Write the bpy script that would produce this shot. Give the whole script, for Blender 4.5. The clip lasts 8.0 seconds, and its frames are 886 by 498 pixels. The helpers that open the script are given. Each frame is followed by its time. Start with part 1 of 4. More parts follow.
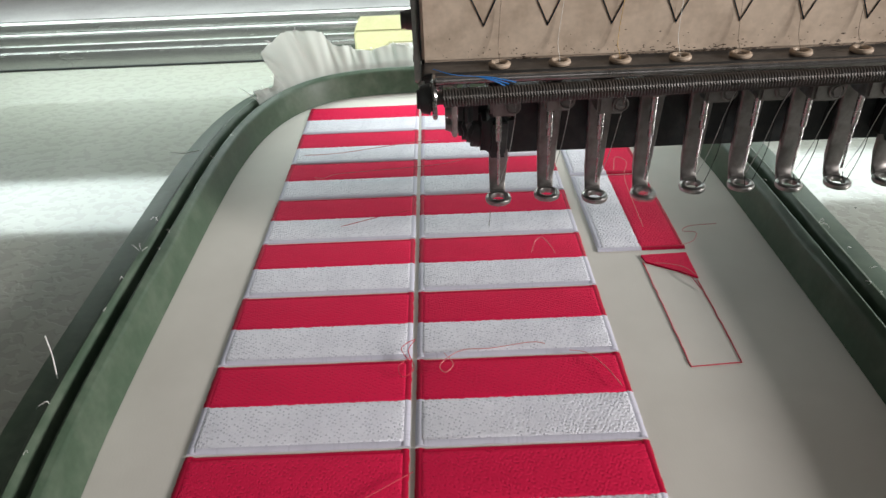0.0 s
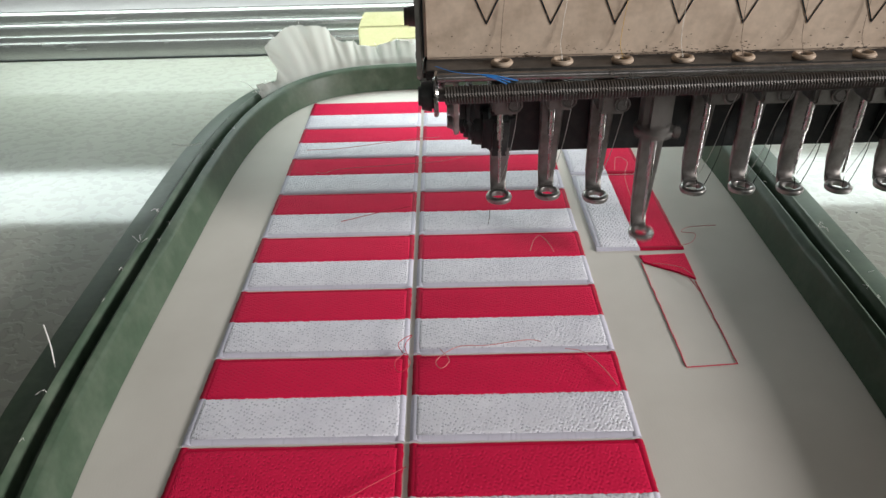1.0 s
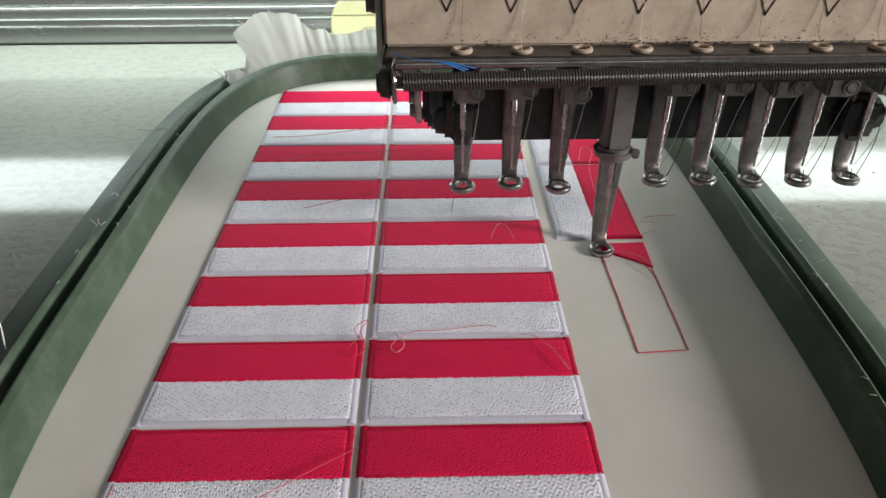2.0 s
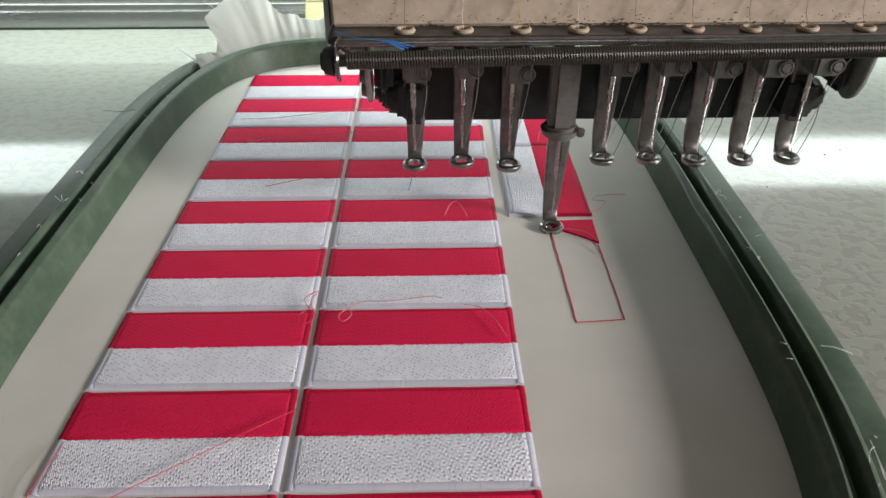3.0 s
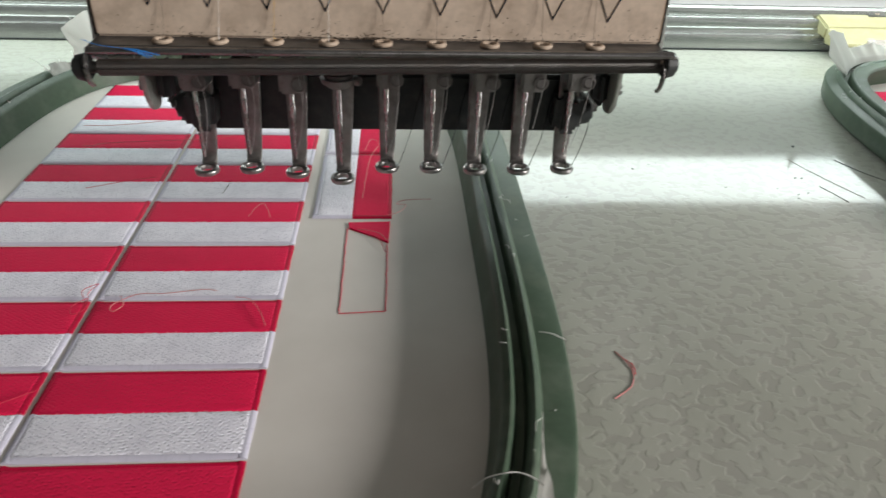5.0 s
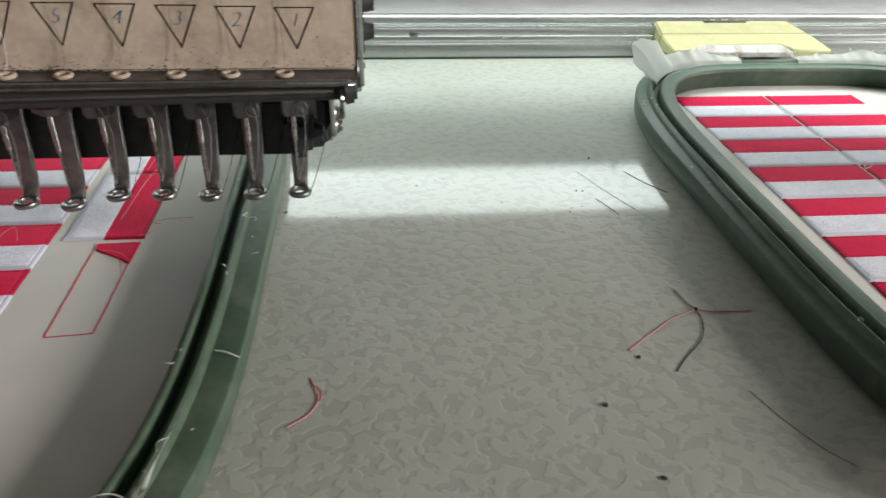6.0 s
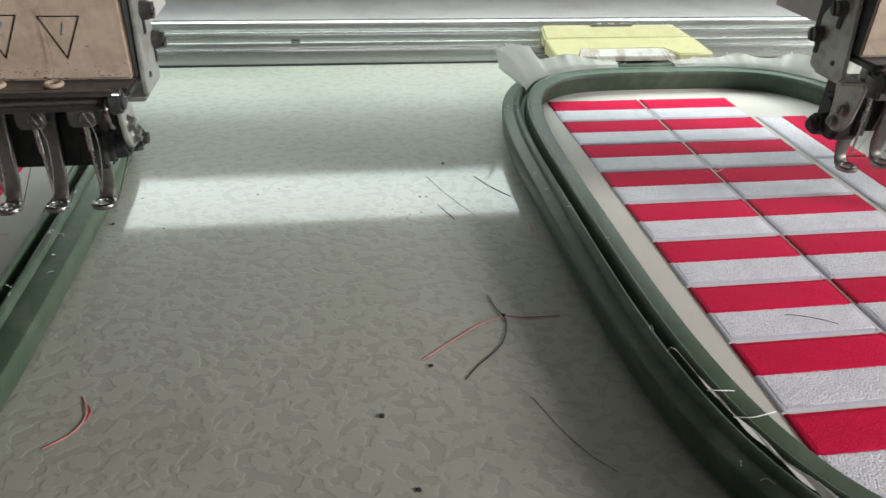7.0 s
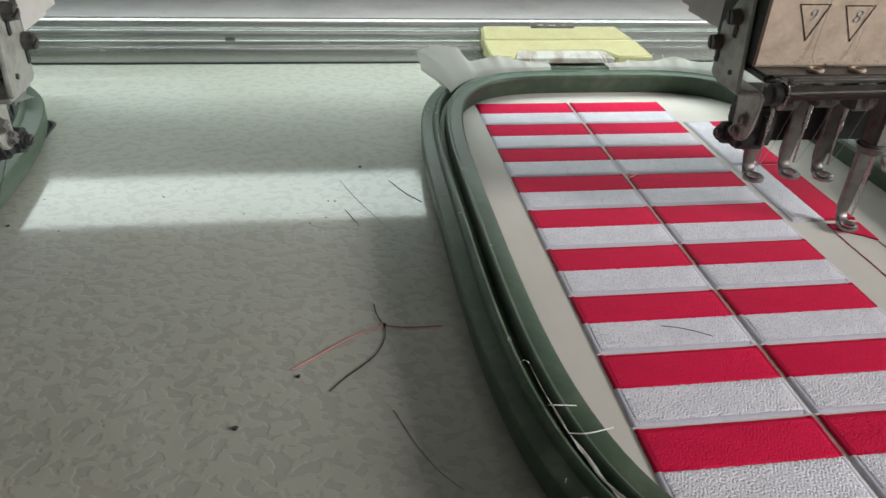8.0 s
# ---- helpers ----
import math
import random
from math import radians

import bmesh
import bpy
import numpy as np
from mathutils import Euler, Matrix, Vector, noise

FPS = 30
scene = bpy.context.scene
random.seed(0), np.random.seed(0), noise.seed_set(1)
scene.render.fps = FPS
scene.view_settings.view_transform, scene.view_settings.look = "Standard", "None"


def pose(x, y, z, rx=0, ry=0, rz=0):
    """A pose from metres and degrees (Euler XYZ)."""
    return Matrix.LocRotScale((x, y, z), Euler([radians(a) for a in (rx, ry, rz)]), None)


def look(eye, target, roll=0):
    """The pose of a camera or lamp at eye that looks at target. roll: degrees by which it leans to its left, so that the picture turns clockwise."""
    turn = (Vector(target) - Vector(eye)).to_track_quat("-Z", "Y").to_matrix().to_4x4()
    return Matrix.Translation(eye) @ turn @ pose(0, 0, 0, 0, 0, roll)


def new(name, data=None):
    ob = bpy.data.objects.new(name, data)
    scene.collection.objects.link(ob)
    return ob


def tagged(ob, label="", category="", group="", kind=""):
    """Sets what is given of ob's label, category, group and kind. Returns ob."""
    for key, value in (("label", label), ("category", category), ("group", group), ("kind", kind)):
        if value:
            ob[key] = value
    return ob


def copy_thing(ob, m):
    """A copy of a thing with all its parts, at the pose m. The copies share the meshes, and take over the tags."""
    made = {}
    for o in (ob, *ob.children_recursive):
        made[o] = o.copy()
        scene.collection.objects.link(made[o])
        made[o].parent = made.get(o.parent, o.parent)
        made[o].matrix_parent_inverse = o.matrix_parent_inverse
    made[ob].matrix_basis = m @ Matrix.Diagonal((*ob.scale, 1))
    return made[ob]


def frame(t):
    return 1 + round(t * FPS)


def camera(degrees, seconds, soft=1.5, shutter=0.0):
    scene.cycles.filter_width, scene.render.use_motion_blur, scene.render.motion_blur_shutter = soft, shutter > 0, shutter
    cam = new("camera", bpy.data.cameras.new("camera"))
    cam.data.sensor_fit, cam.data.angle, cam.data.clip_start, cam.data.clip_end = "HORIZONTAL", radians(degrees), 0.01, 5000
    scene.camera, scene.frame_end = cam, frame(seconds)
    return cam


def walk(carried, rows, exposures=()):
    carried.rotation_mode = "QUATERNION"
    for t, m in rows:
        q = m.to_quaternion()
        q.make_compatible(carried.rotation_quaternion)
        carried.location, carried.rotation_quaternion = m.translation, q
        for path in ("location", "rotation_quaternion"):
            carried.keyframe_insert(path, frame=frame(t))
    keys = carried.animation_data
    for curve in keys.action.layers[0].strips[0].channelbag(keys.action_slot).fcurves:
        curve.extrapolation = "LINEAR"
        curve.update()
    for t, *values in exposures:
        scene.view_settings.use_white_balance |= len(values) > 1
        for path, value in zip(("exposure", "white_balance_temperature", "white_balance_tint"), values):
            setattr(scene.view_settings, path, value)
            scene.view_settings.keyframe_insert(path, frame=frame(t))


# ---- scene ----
EXPOSURES = [(0.0, -0.38), (1.5, -0.42), (4.0, -0.40), (5.5, -0.56), (7.0, -0.80), (8.0, -1.00)]
LENS = 63.80
cam = camera(LENS, 8.0, soft=1.5, shutter=0.25)
PATH = [
    (0.0, -0.0140, -0.1618, 0.1099, -1.02, -32.97, 2.07),
    (0.5, -0.0151, -0.1620, 0.1104, -0.71, -32.68, 1.52),
    (1.0, -0.0133, -0.1620, 0.1099, -0.31, -33.14, 1.31),
    (1.5, -0.0122, -0.1616, 0.1088, -0.76, -33.45, 0.69),
    (3.0, 0.0036, -0.1702, 0.1085, -1.27, -34.27, -0.07),
    (3.5, 0.0061, -0.1759, 0.1087, -0.77, -34.72, -0.47),
    (4.0, 0.0121, -0.1796, 0.1091, -1.42, -34.68, -1.28),
    (5.5, 0.0851, -0.1838, 0.1122, -4.50, -31.71, -1.62),
    (6.0, 0.1199, -0.1853, 0.1167, -5.86, -32.08, -1.45),
    (6.5, 0.1447, -0.1875, 0.1185, -6.79, -31.90, -1.41),
    (7.0, 0.1656, -0.1881, 0.1183, -8.32, -31.83, -1.70),
    (7.5, 0.1807, -0.1879, 0.1213, -8.20, -31.58, -2.00),
    (8.0, 0.1978, -0.1884, 0.1207, -8.03, -32.14, -2.31),
]
walk(cam, [(t, pose(x, y, z, 90 + pitch, roll, yaw)) for t, x, y, z, yaw, pitch, roll in PATH], exposures=EXPOSURES)

# ---------------------------------------------------------------- light
world = bpy.data.worlds.new("room_air")
scene.world = world
world.use_nodes = True
world.node_tree.nodes["Background"].inputs[0].default_value = (0.80, 0.88, 0.90, 1)
world.node_tree.nodes["Background"].inputs[1].default_value = 0.025


def area_lamp(name, eye, target, sx, sy, watts, colour):
    data = bpy.data.lights.new(name, "AREA")
    data.shape, data.size, data.size_y, data.energy, data.color = "RECTANGLE", sx, sy, watts, colour
    ob = new(name, data)
    ob.matrix_world = look(eye, target)
    return ob


# light bar under the heads' arms, window to the right, three added fill lamps
area_lamp("beam_light", (0.60, 0.167, 0.0665), (0.60, 0.163, 0.0), 1.74, 0.049, 2.7, (0.87, 1.0, 0.97))
area_lamp("window_light", (1.50, -0.54, 0.475), (0.1, -0.05, 0.0), 0.32, 0.30, 48.0, (1.0, 0.960, 0.930))
# added fill from the front, to brighten the heads' faces
area_lamp("front_fill_light", (0.5, -2.95, 1.25), (0.2, 0.0, 0.0), 1.5, 0.9, 9.5, (1.0, 0.960, 0.94))
# weak overhead fill, added without any known fixture
area_lamp("overhead_fill_light", (0.6, -0.3, 1.93), (0.6, -0.3, 0.0), 1.4, 0.3, 0.8, (1.0, 0.97, 0.96))
# added bluish fill from behind, for the rail and far table
area_lamp("back_fill_light", (0.56, 1.67, 0.44), (0.56, 0.0, 0.4), 2.0, 0.30, 2.2, (0.87, 0.97, 0.99))

# ---------------------------------------------------------------- materials
def material(name, colour, rough=0.5, metal=0.0, spec=0.5):
    m = bpy.data.materials.new(name)
    m.use_nodes = True
    b = m.node_tree.nodes["Principled BSDF"]
    b.inputs["Base Color"].default_value = (*colour, 1)
    b.inputs["Roughness"].default_value = rough
    b.inputs["Metallic"].default_value = metal
    b.inputs["Specular IOR Level"].default_value = spec
    return m


class Nodes:
    """Short ways to add and link nodes of one material."""

    def __init__(self, m):
        self.t = m.node_tree
        self.b = self.t.nodes["Principled BSDF"]

    def add(self, kind, **values):
        n = self.t.nodes.new(kind)
        for key, value in values.items():
            if key == "operation":
                n.operation = value
            elif key == "data_type":
                n.data_type = value
            elif key == "feature":
                n.feature = value
            elif key == "invert":
                n.invert = value
        return n

    def link(self, a, b):
        self.t.links.new(a, b)

    def math(self, op, a, b=None, c=None):
        n = self.add("ShaderNodeMath", operation=op)
        for i, v in enumerate((a, b, c)):
            if v is None:
                continue
            if isinstance(v, (int, float)):
                n.inputs[i].default_value = v
            else:
                self.link(v, n.inputs[i])
        return n.outputs[0]

    def coords(self, scale=(1, 1, 1), turn=0.0):
        tc = self.add("ShaderNodeTexCoord")
        mp = self.add("ShaderNodeMapping")
        mp.inputs["Scale"].default_value = scale
        mp.inputs["Rotation"].default_value = (0, 0, turn)
        self.link(tc.outputs["Object"], mp.inputs["Vector"])
        return mp.outputs[0]

    def noise(self, vec, scale, detail=3.0, rough=0.5, distort=0.0):
        n = self.add("ShaderNodeTexNoise")
        n.inputs["Scale"].default_value = scale
        n.inputs["Detail"].default_value = detail
        n.inputs["Roughness"].default_value = rough
        n.inputs["Distortion"].default_value = distort
        self.link(vec, n.inputs["Vector"])
        return n.outputs["Fac"]

    def ramp(self, fac, stops):
        n = self.add("ShaderNodeValToRGB")
        e = n.color_ramp.elements
        while len(e) < len(stops):
            e.new(0.5)
        for el, (p, c) in zip(e, stops):
            el.position = p
            el.color = (*c, 1) if len(c) == 3 else c
        self.link(fac, n.inputs[0])
        return n.outputs[0]

    def mix(self, fac, a, b, mode="MIX"):
        n = self.add("ShaderNodeMix", data_type="RGBA")
        n.blend_type = mode
        for sock, v in ((n.inputs[0], fac), (n.inputs[6], a), (n.inputs[7], b)):
            if isinstance(v, (int, float)):
                sock.default_value = v
            elif isinstance(v, tuple):
                sock.default_value = (*v, 1)
            else:
                self.link(v, sock)
        return n.outputs[2]

    def bump(self, height, strength, distance, normal=None):
        n = self.add("ShaderNodeBump")
        n.inputs["Strength"].default_value = strength
        n.inputs["Distance"].default_value = distance
        self.link(height, n.inputs["Height"])
        if normal is not None:
            self.link(normal, n.inputs["Normal"])
        self.link(n.outputs[0], self.b.inputs["Normal"])
        return n.outputs[0]


def worn(name, colour, rough, metal=0.0, dirt=(0.05, 0.04, 0.03), amount=0.35, scale=120.0, grain=900.0, bump=0.00005, spec=0.5):
    """A surface with blotches of dirt at one scale and fine grain at another."""
    m = material(name, colour, rough, metal, spec)
    n = Nodes(m)
    v = n.coords()
    blotch = n.noise(v, scale, 4.0, 0.6)
    fine = n.noise(v, grain, 2.0)
    mask = n.ramp(blotch, [(0.45, (0, 0, 0)), (0.72, (amount, amount, amount))])
    col = n.mix(mask, colour, dirt)
    var = n.ramp(fine, [(0.3, (0.88, 0.88, 0.88)), (0.7, (1.0, 1.0, 1.0))])
    n.link(n.mix(1.0, col, var, "MULTIPLY"), n.b.inputs["Base Color"])
    n.link(n.ramp(blotch, [(0.3, (rough * 0.8,) * 3), (0.8, (min(1.0, rough * 1.4),) * 3)]), n.b.inputs["Roughness"])
    n.bump(fine, 0.4, bump)
    return m


def table_laminate():
    """Printed chips pressed a little into a smooth lacquered sheet."""
    m = material("table_laminate", (0.33, 0.34, 0.31), 0.42, spec=0.14)
    n = Nodes(m)
    v = n.coords((1.0, 1.15, 1.0), -0.30)
    chips = n.noise(v, 262.0, 1.8, 0.5, 0.35)
    flat = n.ramp(chips, [(0.528, (0, 0, 0)), (0.548, (1, 1, 1))])
    fine = n.noise(v, 1500.0, 2.0)
    stain = n.noise(v, 14.0, 4.0, 0.6)
    tone = n.mix(flat, (0.372, 0.380, 0.336), (0.338, 0.340, 0.304))
    wash = n.ramp(stain, [(0.35, (0.90, 0.90, 0.87)), (0.7, (1, 1, 1))])
    n.link(n.mix(1.0, tone, wash, "MULTIPLY"), n.b.inputs["Base Color"])
    swell = n.ramp(chips, [(0.485, (0, 0, 0)), (0.565, (1, 1, 1))])
    low = n.math("SUBTRACT", 1.0, swell)
    first = n.bump(low, 0.34, 0.00019)
    n.bump(fine, 0.1, 0.00002, first)
    n.b.inputs["Coat Weight"].default_value = 0.75
    n.b.inputs["Coat IOR"].default_value = 1.5
    n.link(n.ramp(n.noise(v, 60.0, 3.0), [(0.3, (0.055, 0.055, 0.055)), (0.7, (0.10, 0.10, 0.10))]), n.b.inputs["Coat Roughness"])
    lacquer = n.add("ShaderNodeBump")
    lacquer.inputs["Strength"].default_value = 0.03
    lacquer.inputs["Distance"].default_value = 0.00004
    n.link(low, lacquer.inputs["Height"])
    n.link(lacquer.outputs[0], n.b.inputs["Coat Normal"])
    return m


def cloth(pale=(0.64, 0.615, 0.57), deep=(0.57, 0.545, 0.50)):
    m = material("hoop_cloth", (0.66, 0.655, 0.60), 0.85, spec=0.15)
    n = Nodes(m)
    v = n.coords()
    wx = n.add("ShaderNodeTexWave")
    wx.inputs["Scale"].default_value = 420.0
    wx.inputs["Distortion"].default_value = 9.0
    wx.inputs["Detail"].default_value = 4.0
    n.link(v, wx.inputs["Vector"])
    soft = n.noise(v, 30.0, 4.0, 0.6)
    fuzz = n.noise(v, 2200.0, 2.0)
    n.link(n.ramp(soft, [(0.3, deep), (0.7, pale)]), n.b.inputs["Base Color"])
    both = n.math("ADD", wx.outputs["Fac"], n.math("MULTIPLY", fuzz, 3.0))
    n.b.inputs["Sheen Weight"].default_value = 0.15
    n.bump(both, 0.14, 0.00002)
    return m


def stitched(name, colour, dark, along="diagonal", length=0.0021, thread=0.00036, lean=0.37, relief=0.00058, end_shade=1.0, wander=0.0014, gloss=0.08):
    """Thread laid row by row, its sunken stitch ends shaded in the base colour."""
    m = material(name, colour, 0.5, spec=gloss)
    n = Nodes(m)
    tc = n.add("ShaderNodeTexCoord")
    info = n.add("ShaderNodeObjectInfo")
    sep = n.add("ShaderNodeSeparateXYZ")
    jit = n.add("ShaderNodeVectorMath", operation="ADD")
    wob = n.add("ShaderNodeTexNoise")
    wob.inputs["Scale"].default_value = 210.0
    wob.inputs["Detail"].default_value = 4.0
    wob.inputs["Roughness"].default_value = 0.65
    n.link(tc.outputs["Object"], wob.inputs["Vector"])
    sc = n.add("ShaderNodeVectorMath", operation="SCALE")
    n.link(wob.outputs["Color"], sc.inputs[0])
    sc.inputs["Scale"].default_value = wander
    n.link(tc.outputs["Object"], jit.inputs[0])
    n.link(sc.outputs[0], jit.inputs[1])
    n.link(jit.outputs[0], sep.inputs[0])
    a, b = (sep.outputs[0], sep.outputs[1]) if along == "x" else (sep.outputs[1], sep.outputs[0])
    if along == "diagonal":
        x, y = sep.outputs[0], sep.outputs[1]
        a = n.math("ADD", n.math("MULTIPLY", x, -0.50), n.math("MULTIPLY", y, 0.87))
        b = n.math("ADD", n.math("MULTIPLY", x, 0.87), n.math("MULTIPLY", y, 0.50))
    rows = n.math("DIVIDE", b, thread)
    row = n.math("FLOOR", rows)
    across = n.math("FRACT", rows)
    chance = n.add("ShaderNodeTexWhiteNoise")
    chance.noise_dimensions = "1D"
    n.link(row, chance.inputs["W"])
    drift = n.math("ADD", n.math("MULTIPLY", row, lean), n.math("MULTIPLY", chance.outputs["Value"], 0.30))
    shift = n.math("ADD", drift, n.math("MULTIPLY", info.outputs["Random"], 7.0))
    u = n.math("FRACT", n.math("ADD", n.math("DIVIDE", a, length), shift))
    hump = n.math("SINE", n.math("MULTIPLY", across, math.pi))
    end = n.math("MINIMUM", u, n.math("SUBTRACT", 1.0, u))
    nth = n.math("FLOOR", n.math("ADD", n.math("DIVIDE", a, length), n.math("ADD", shift, 0.5)))
    cell = n.add("ShaderNodeCombineXYZ")
    n.link(row, cell.inputs[0])
    n.link(nth, cell.inputs[1])
    luck = n.add("ShaderNodeTexWhiteNoise")
    luck.noise_dimensions = "3D"
    n.link(cell.outputs[0], luck.inputs["Vector"])
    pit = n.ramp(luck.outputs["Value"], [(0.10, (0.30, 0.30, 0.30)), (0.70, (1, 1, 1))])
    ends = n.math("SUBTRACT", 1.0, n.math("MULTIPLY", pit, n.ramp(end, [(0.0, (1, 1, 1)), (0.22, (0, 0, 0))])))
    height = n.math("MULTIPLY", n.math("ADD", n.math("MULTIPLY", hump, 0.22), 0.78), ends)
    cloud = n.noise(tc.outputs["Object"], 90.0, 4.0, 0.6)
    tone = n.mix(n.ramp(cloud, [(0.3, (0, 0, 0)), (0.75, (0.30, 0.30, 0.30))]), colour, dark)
    # low spots take the dark tone: shade put into the colour
    n.link(n.mix(n.ramp(height, [(0.0, (end_shade,) * 3), (0.60, (0, 0, 0))]), tone, dark), n.b.inputs["Base Color"])
    n.bump(height, 0.8, relief)
    return m


def thin_cloth():
    """The same cloth where light comes through it."""
    m = cloth((0.62, 0.61, 0.58), (0.54, 0.53, 0.50))
    m.name = "thin_cloth"
    m.node_tree.nodes["Principled BSDF"].inputs["Sheen Weight"].default_value = 0.3
    n = Nodes(m)
    tr = n.add("ShaderNodeBsdfTranslucent")
    tr.inputs["Color"].default_value = (0.60, 0.595, 0.56, 1)
    mixer = n.add("ShaderNodeMixShader")
    mixer.inputs[0].default_value = 0.5
    out = n.t.nodes["Material Output"]
    n.link(n.b.outputs[0], mixer.inputs[1])
    n.link(tr.outputs[0], mixer.inputs[2])
    n.link(mixer.outputs[0], out.inputs["Surface"])
    return m


def drawn_metal():
    """Extruded aluminium: fine lines along its length, dull stains."""
    m = material("drawn_aluminium", (0.62, 0.62, 0.60), 0.3, 0.85)
    n = Nodes(m)
    lines = n.noise(n.coords((6.0, 2600.0, 2600.0)), 1.0, 3.0, 0.6)
    stain = n.noise(n.coords((22.0, 160.0, 160.0)), 1.0, 4.0, 0.6)
    tone = n.mix(n.ramp(stain, [(0.45, (0, 0, 0)), (0.80, (0.4, 0.4, 0.4))]), (0.50, 0.505, 0.49), (0.30, 0.30, 0.28))
    n.link(n.mix(1.0, tone, n.ramp(lines, [(0.3, (0.80, 0.80, 0.80)), (0.7, (1, 1, 1))]), "MULTIPLY"), n.b.inputs["Base Color"])
    n.link(n.ramp(stain, [(0.3, (0.17, 0.17, 0.17)), (0.8, (0.32, 0.32, 0.32))]), n.b.inputs["Roughness"])
    n.bump(lines, 0.06, 0.00004)
    return m


M_TABLE = table_laminate()
M_CLOTH = cloth()
M_EDGE = thin_cloth()
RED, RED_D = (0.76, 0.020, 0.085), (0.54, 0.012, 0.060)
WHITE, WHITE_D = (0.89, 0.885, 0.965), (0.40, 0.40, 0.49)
M_RED = stitched("red_fill", RED, RED_D, length=0.0018, relief=0.00019, end_shade=0.70, wander=0.0008, gloss=0.03)
M_WHITE = stitched("white_fill", WHITE, WHITE_D, length=0.0018, relief=0.00038, end_shade=1.0, wander=0.0008, gloss=0.30)
# borders darker than the fields: satin sheen and shade painted into the thread colour
M_RED_X_SHADED = stitched("red_border", (0.40, 0.005, 0.036), RED_D, "x", 0.02, 0.00034, 0.37, 0.00008, 0.3)
M_RED_Y_SHADED = stitched("red_border_cross", (0.47, 0.005, 0.040), RED_D, "y", 0.02, 0.00034, 0.37, 0.00008, 0.3)
M_WHITE_X_SHADED = stitched("white_border", (0.62, 0.61, 0.71), WHITE_D, "x", 0.02, 0.00034, 0.37, 0.00008, 0.3)
M_WHITE_Y_SHADED = stitched("white_border_cross", (0.62, 0.61, 0.71), WHITE_D, "y", 0.02, 0.00034, 0.37, 0.00008, 0.3)
M_GREEN = worn("green_plastic", (0.052, 0.084, 0.054), 0.42, spec=0.32, dirt=(0.26, 0.29, 0.23), amount=0.22, scale=95.0, grain=600.0)
M_ALU = drawn_metal()
M_COVER = worn("matt_grey", (0.41, 0.395, 0.395), 0.75, dirt=(0.24, 0.23, 0.23), amount=0.4, scale=30.0, spec=0.15)
M_BROWN_THREAD = material("brown_thread", (0.20, 0.15, 0.12), 0.7)
M_GREY_THREAD = material("grey_thread", (0.34, 0.34, 0.33), 0.6)
M_BEIGE = worn("beige_paint", (0.65, 0.525, 0.415), 0.45, dirt=(0.24, 0.16, 0.10), amount=0.55, scale=95.0, grain=700.0)
M_STEEL = worn("worn_steel", (0.25, 0.243, 0.236), 0.40, 0.78, dirt=(0.12, 0.10, 0.09), amount=0.6, scale=260.0)
M_RING = worn("ring_steel", (0.36, 0.355, 0.345), 0.33, 1.0, dirt=(0.2, 0.18, 0.17), amount=0.5, scale=300.0)
M_WIRE = worn("wire_steel", (0.27, 0.26, 0.255), 0.22, 0.9, dirt=(0.08, 0.07, 0.06), amount=0.6, scale=300.0)
M_HOLDER = worn("holder_steel", (0.23, 0.222, 0.213), 0.5, 0.45, dirt=(0.10, 0.08, 0.07), amount=0.5, scale=200.0)
M_DARK = worn("oily_dark_steel", (0.10, 0.097, 0.093), 0.38, 0.6, dirt=(0.03, 0.028, 0.026), amount=0.6, scale=200.0)
M_NEEDLE = worn("needle_steel", (0.50, 0.49, 0.48), 0.25, 1.0, dirt=(0.2, 0.18, 0.17), amount=0.4, scale=300.0)
M_SPRING = worn("spring_steel", (0.080, 0.075, 0.071), 0.48, 0.6, dirt=(0.10, 0.08, 0.07), amount=0.5, scale=150.0)
M_PLATED = worn("plated_steel", (0.22, 0.225, 0.215), 0.36, 0.75, dirt=(0.12, 0.11, 0.10), amount=0.5, scale=180.0)
M_ZINC = worn("zinc_plate", (0.44, 0.455, 0.42), 0.42, 0.45, dirt=(0.13, 0.12, 0.10), amount=0.6, scale=160.0)
M_BLACK = worn("black_casting", (0.022, 0.026, 0.027), 0.5, 0.0, spec=0.4, dirt=(0.07, 0.068, 0.062), amount=0.5, scale=240.0, bump=0.0002)
M_CERAMIC = worn("ceramic", (0.44, 0.35, 0.27), 0.6, spec=0.25, dirt=(0.30, 0.2, 0.13), amount=0.5, scale=400.0)
M_YELLOW = worn("yellow_plastic", (0.37, 0.345, 0.19), 0.40, dirt=(0.32, 0.28, 0.15), amount=0.45, scale=90.0)
M_INSET = worn("worn_inset", (0.36, 0.35, 0.33), 0.5, dirt=(0.14, 0.09, 0.06), amount=0.95, scale=110.0)
M_INK = material("blue_ink", (0.02, 0.16, 0.37), 0.5)
M_DIRT = material("oil_specks", (0.06, 0.04, 0.025), 0.6)
M_RED_THREAD = material("red_thread", (0.55, 0.03, 0.06), 0.6)
M_PINK_THREAD = material("faded_red_thread", (0.62, 0.22, 0.22), 0.6)
M_WHITE_THREAD = material("white_thread", (0.78, 0.77, 0.74), 0.6)
M_BLACK_THREAD = material("black_thread", (0.010, 0.010, 0.011), 0.8, spec=0.15)
M_YELLOW_THREAD = material("ochre_thread", (0.60, 0.38, 0.09), 0.5)
M_BLUE_THREAD = material("blue_thread", (0.02, 0.20, 0.58), 0.5)
M_WALL = worn("wall_paint", (0.36, 0.36, 0.35), 0.8, dirt=(0.5, 0.5, 0.48), amount=0.3, scale=2.0, grain=80.0, bump=0.001)
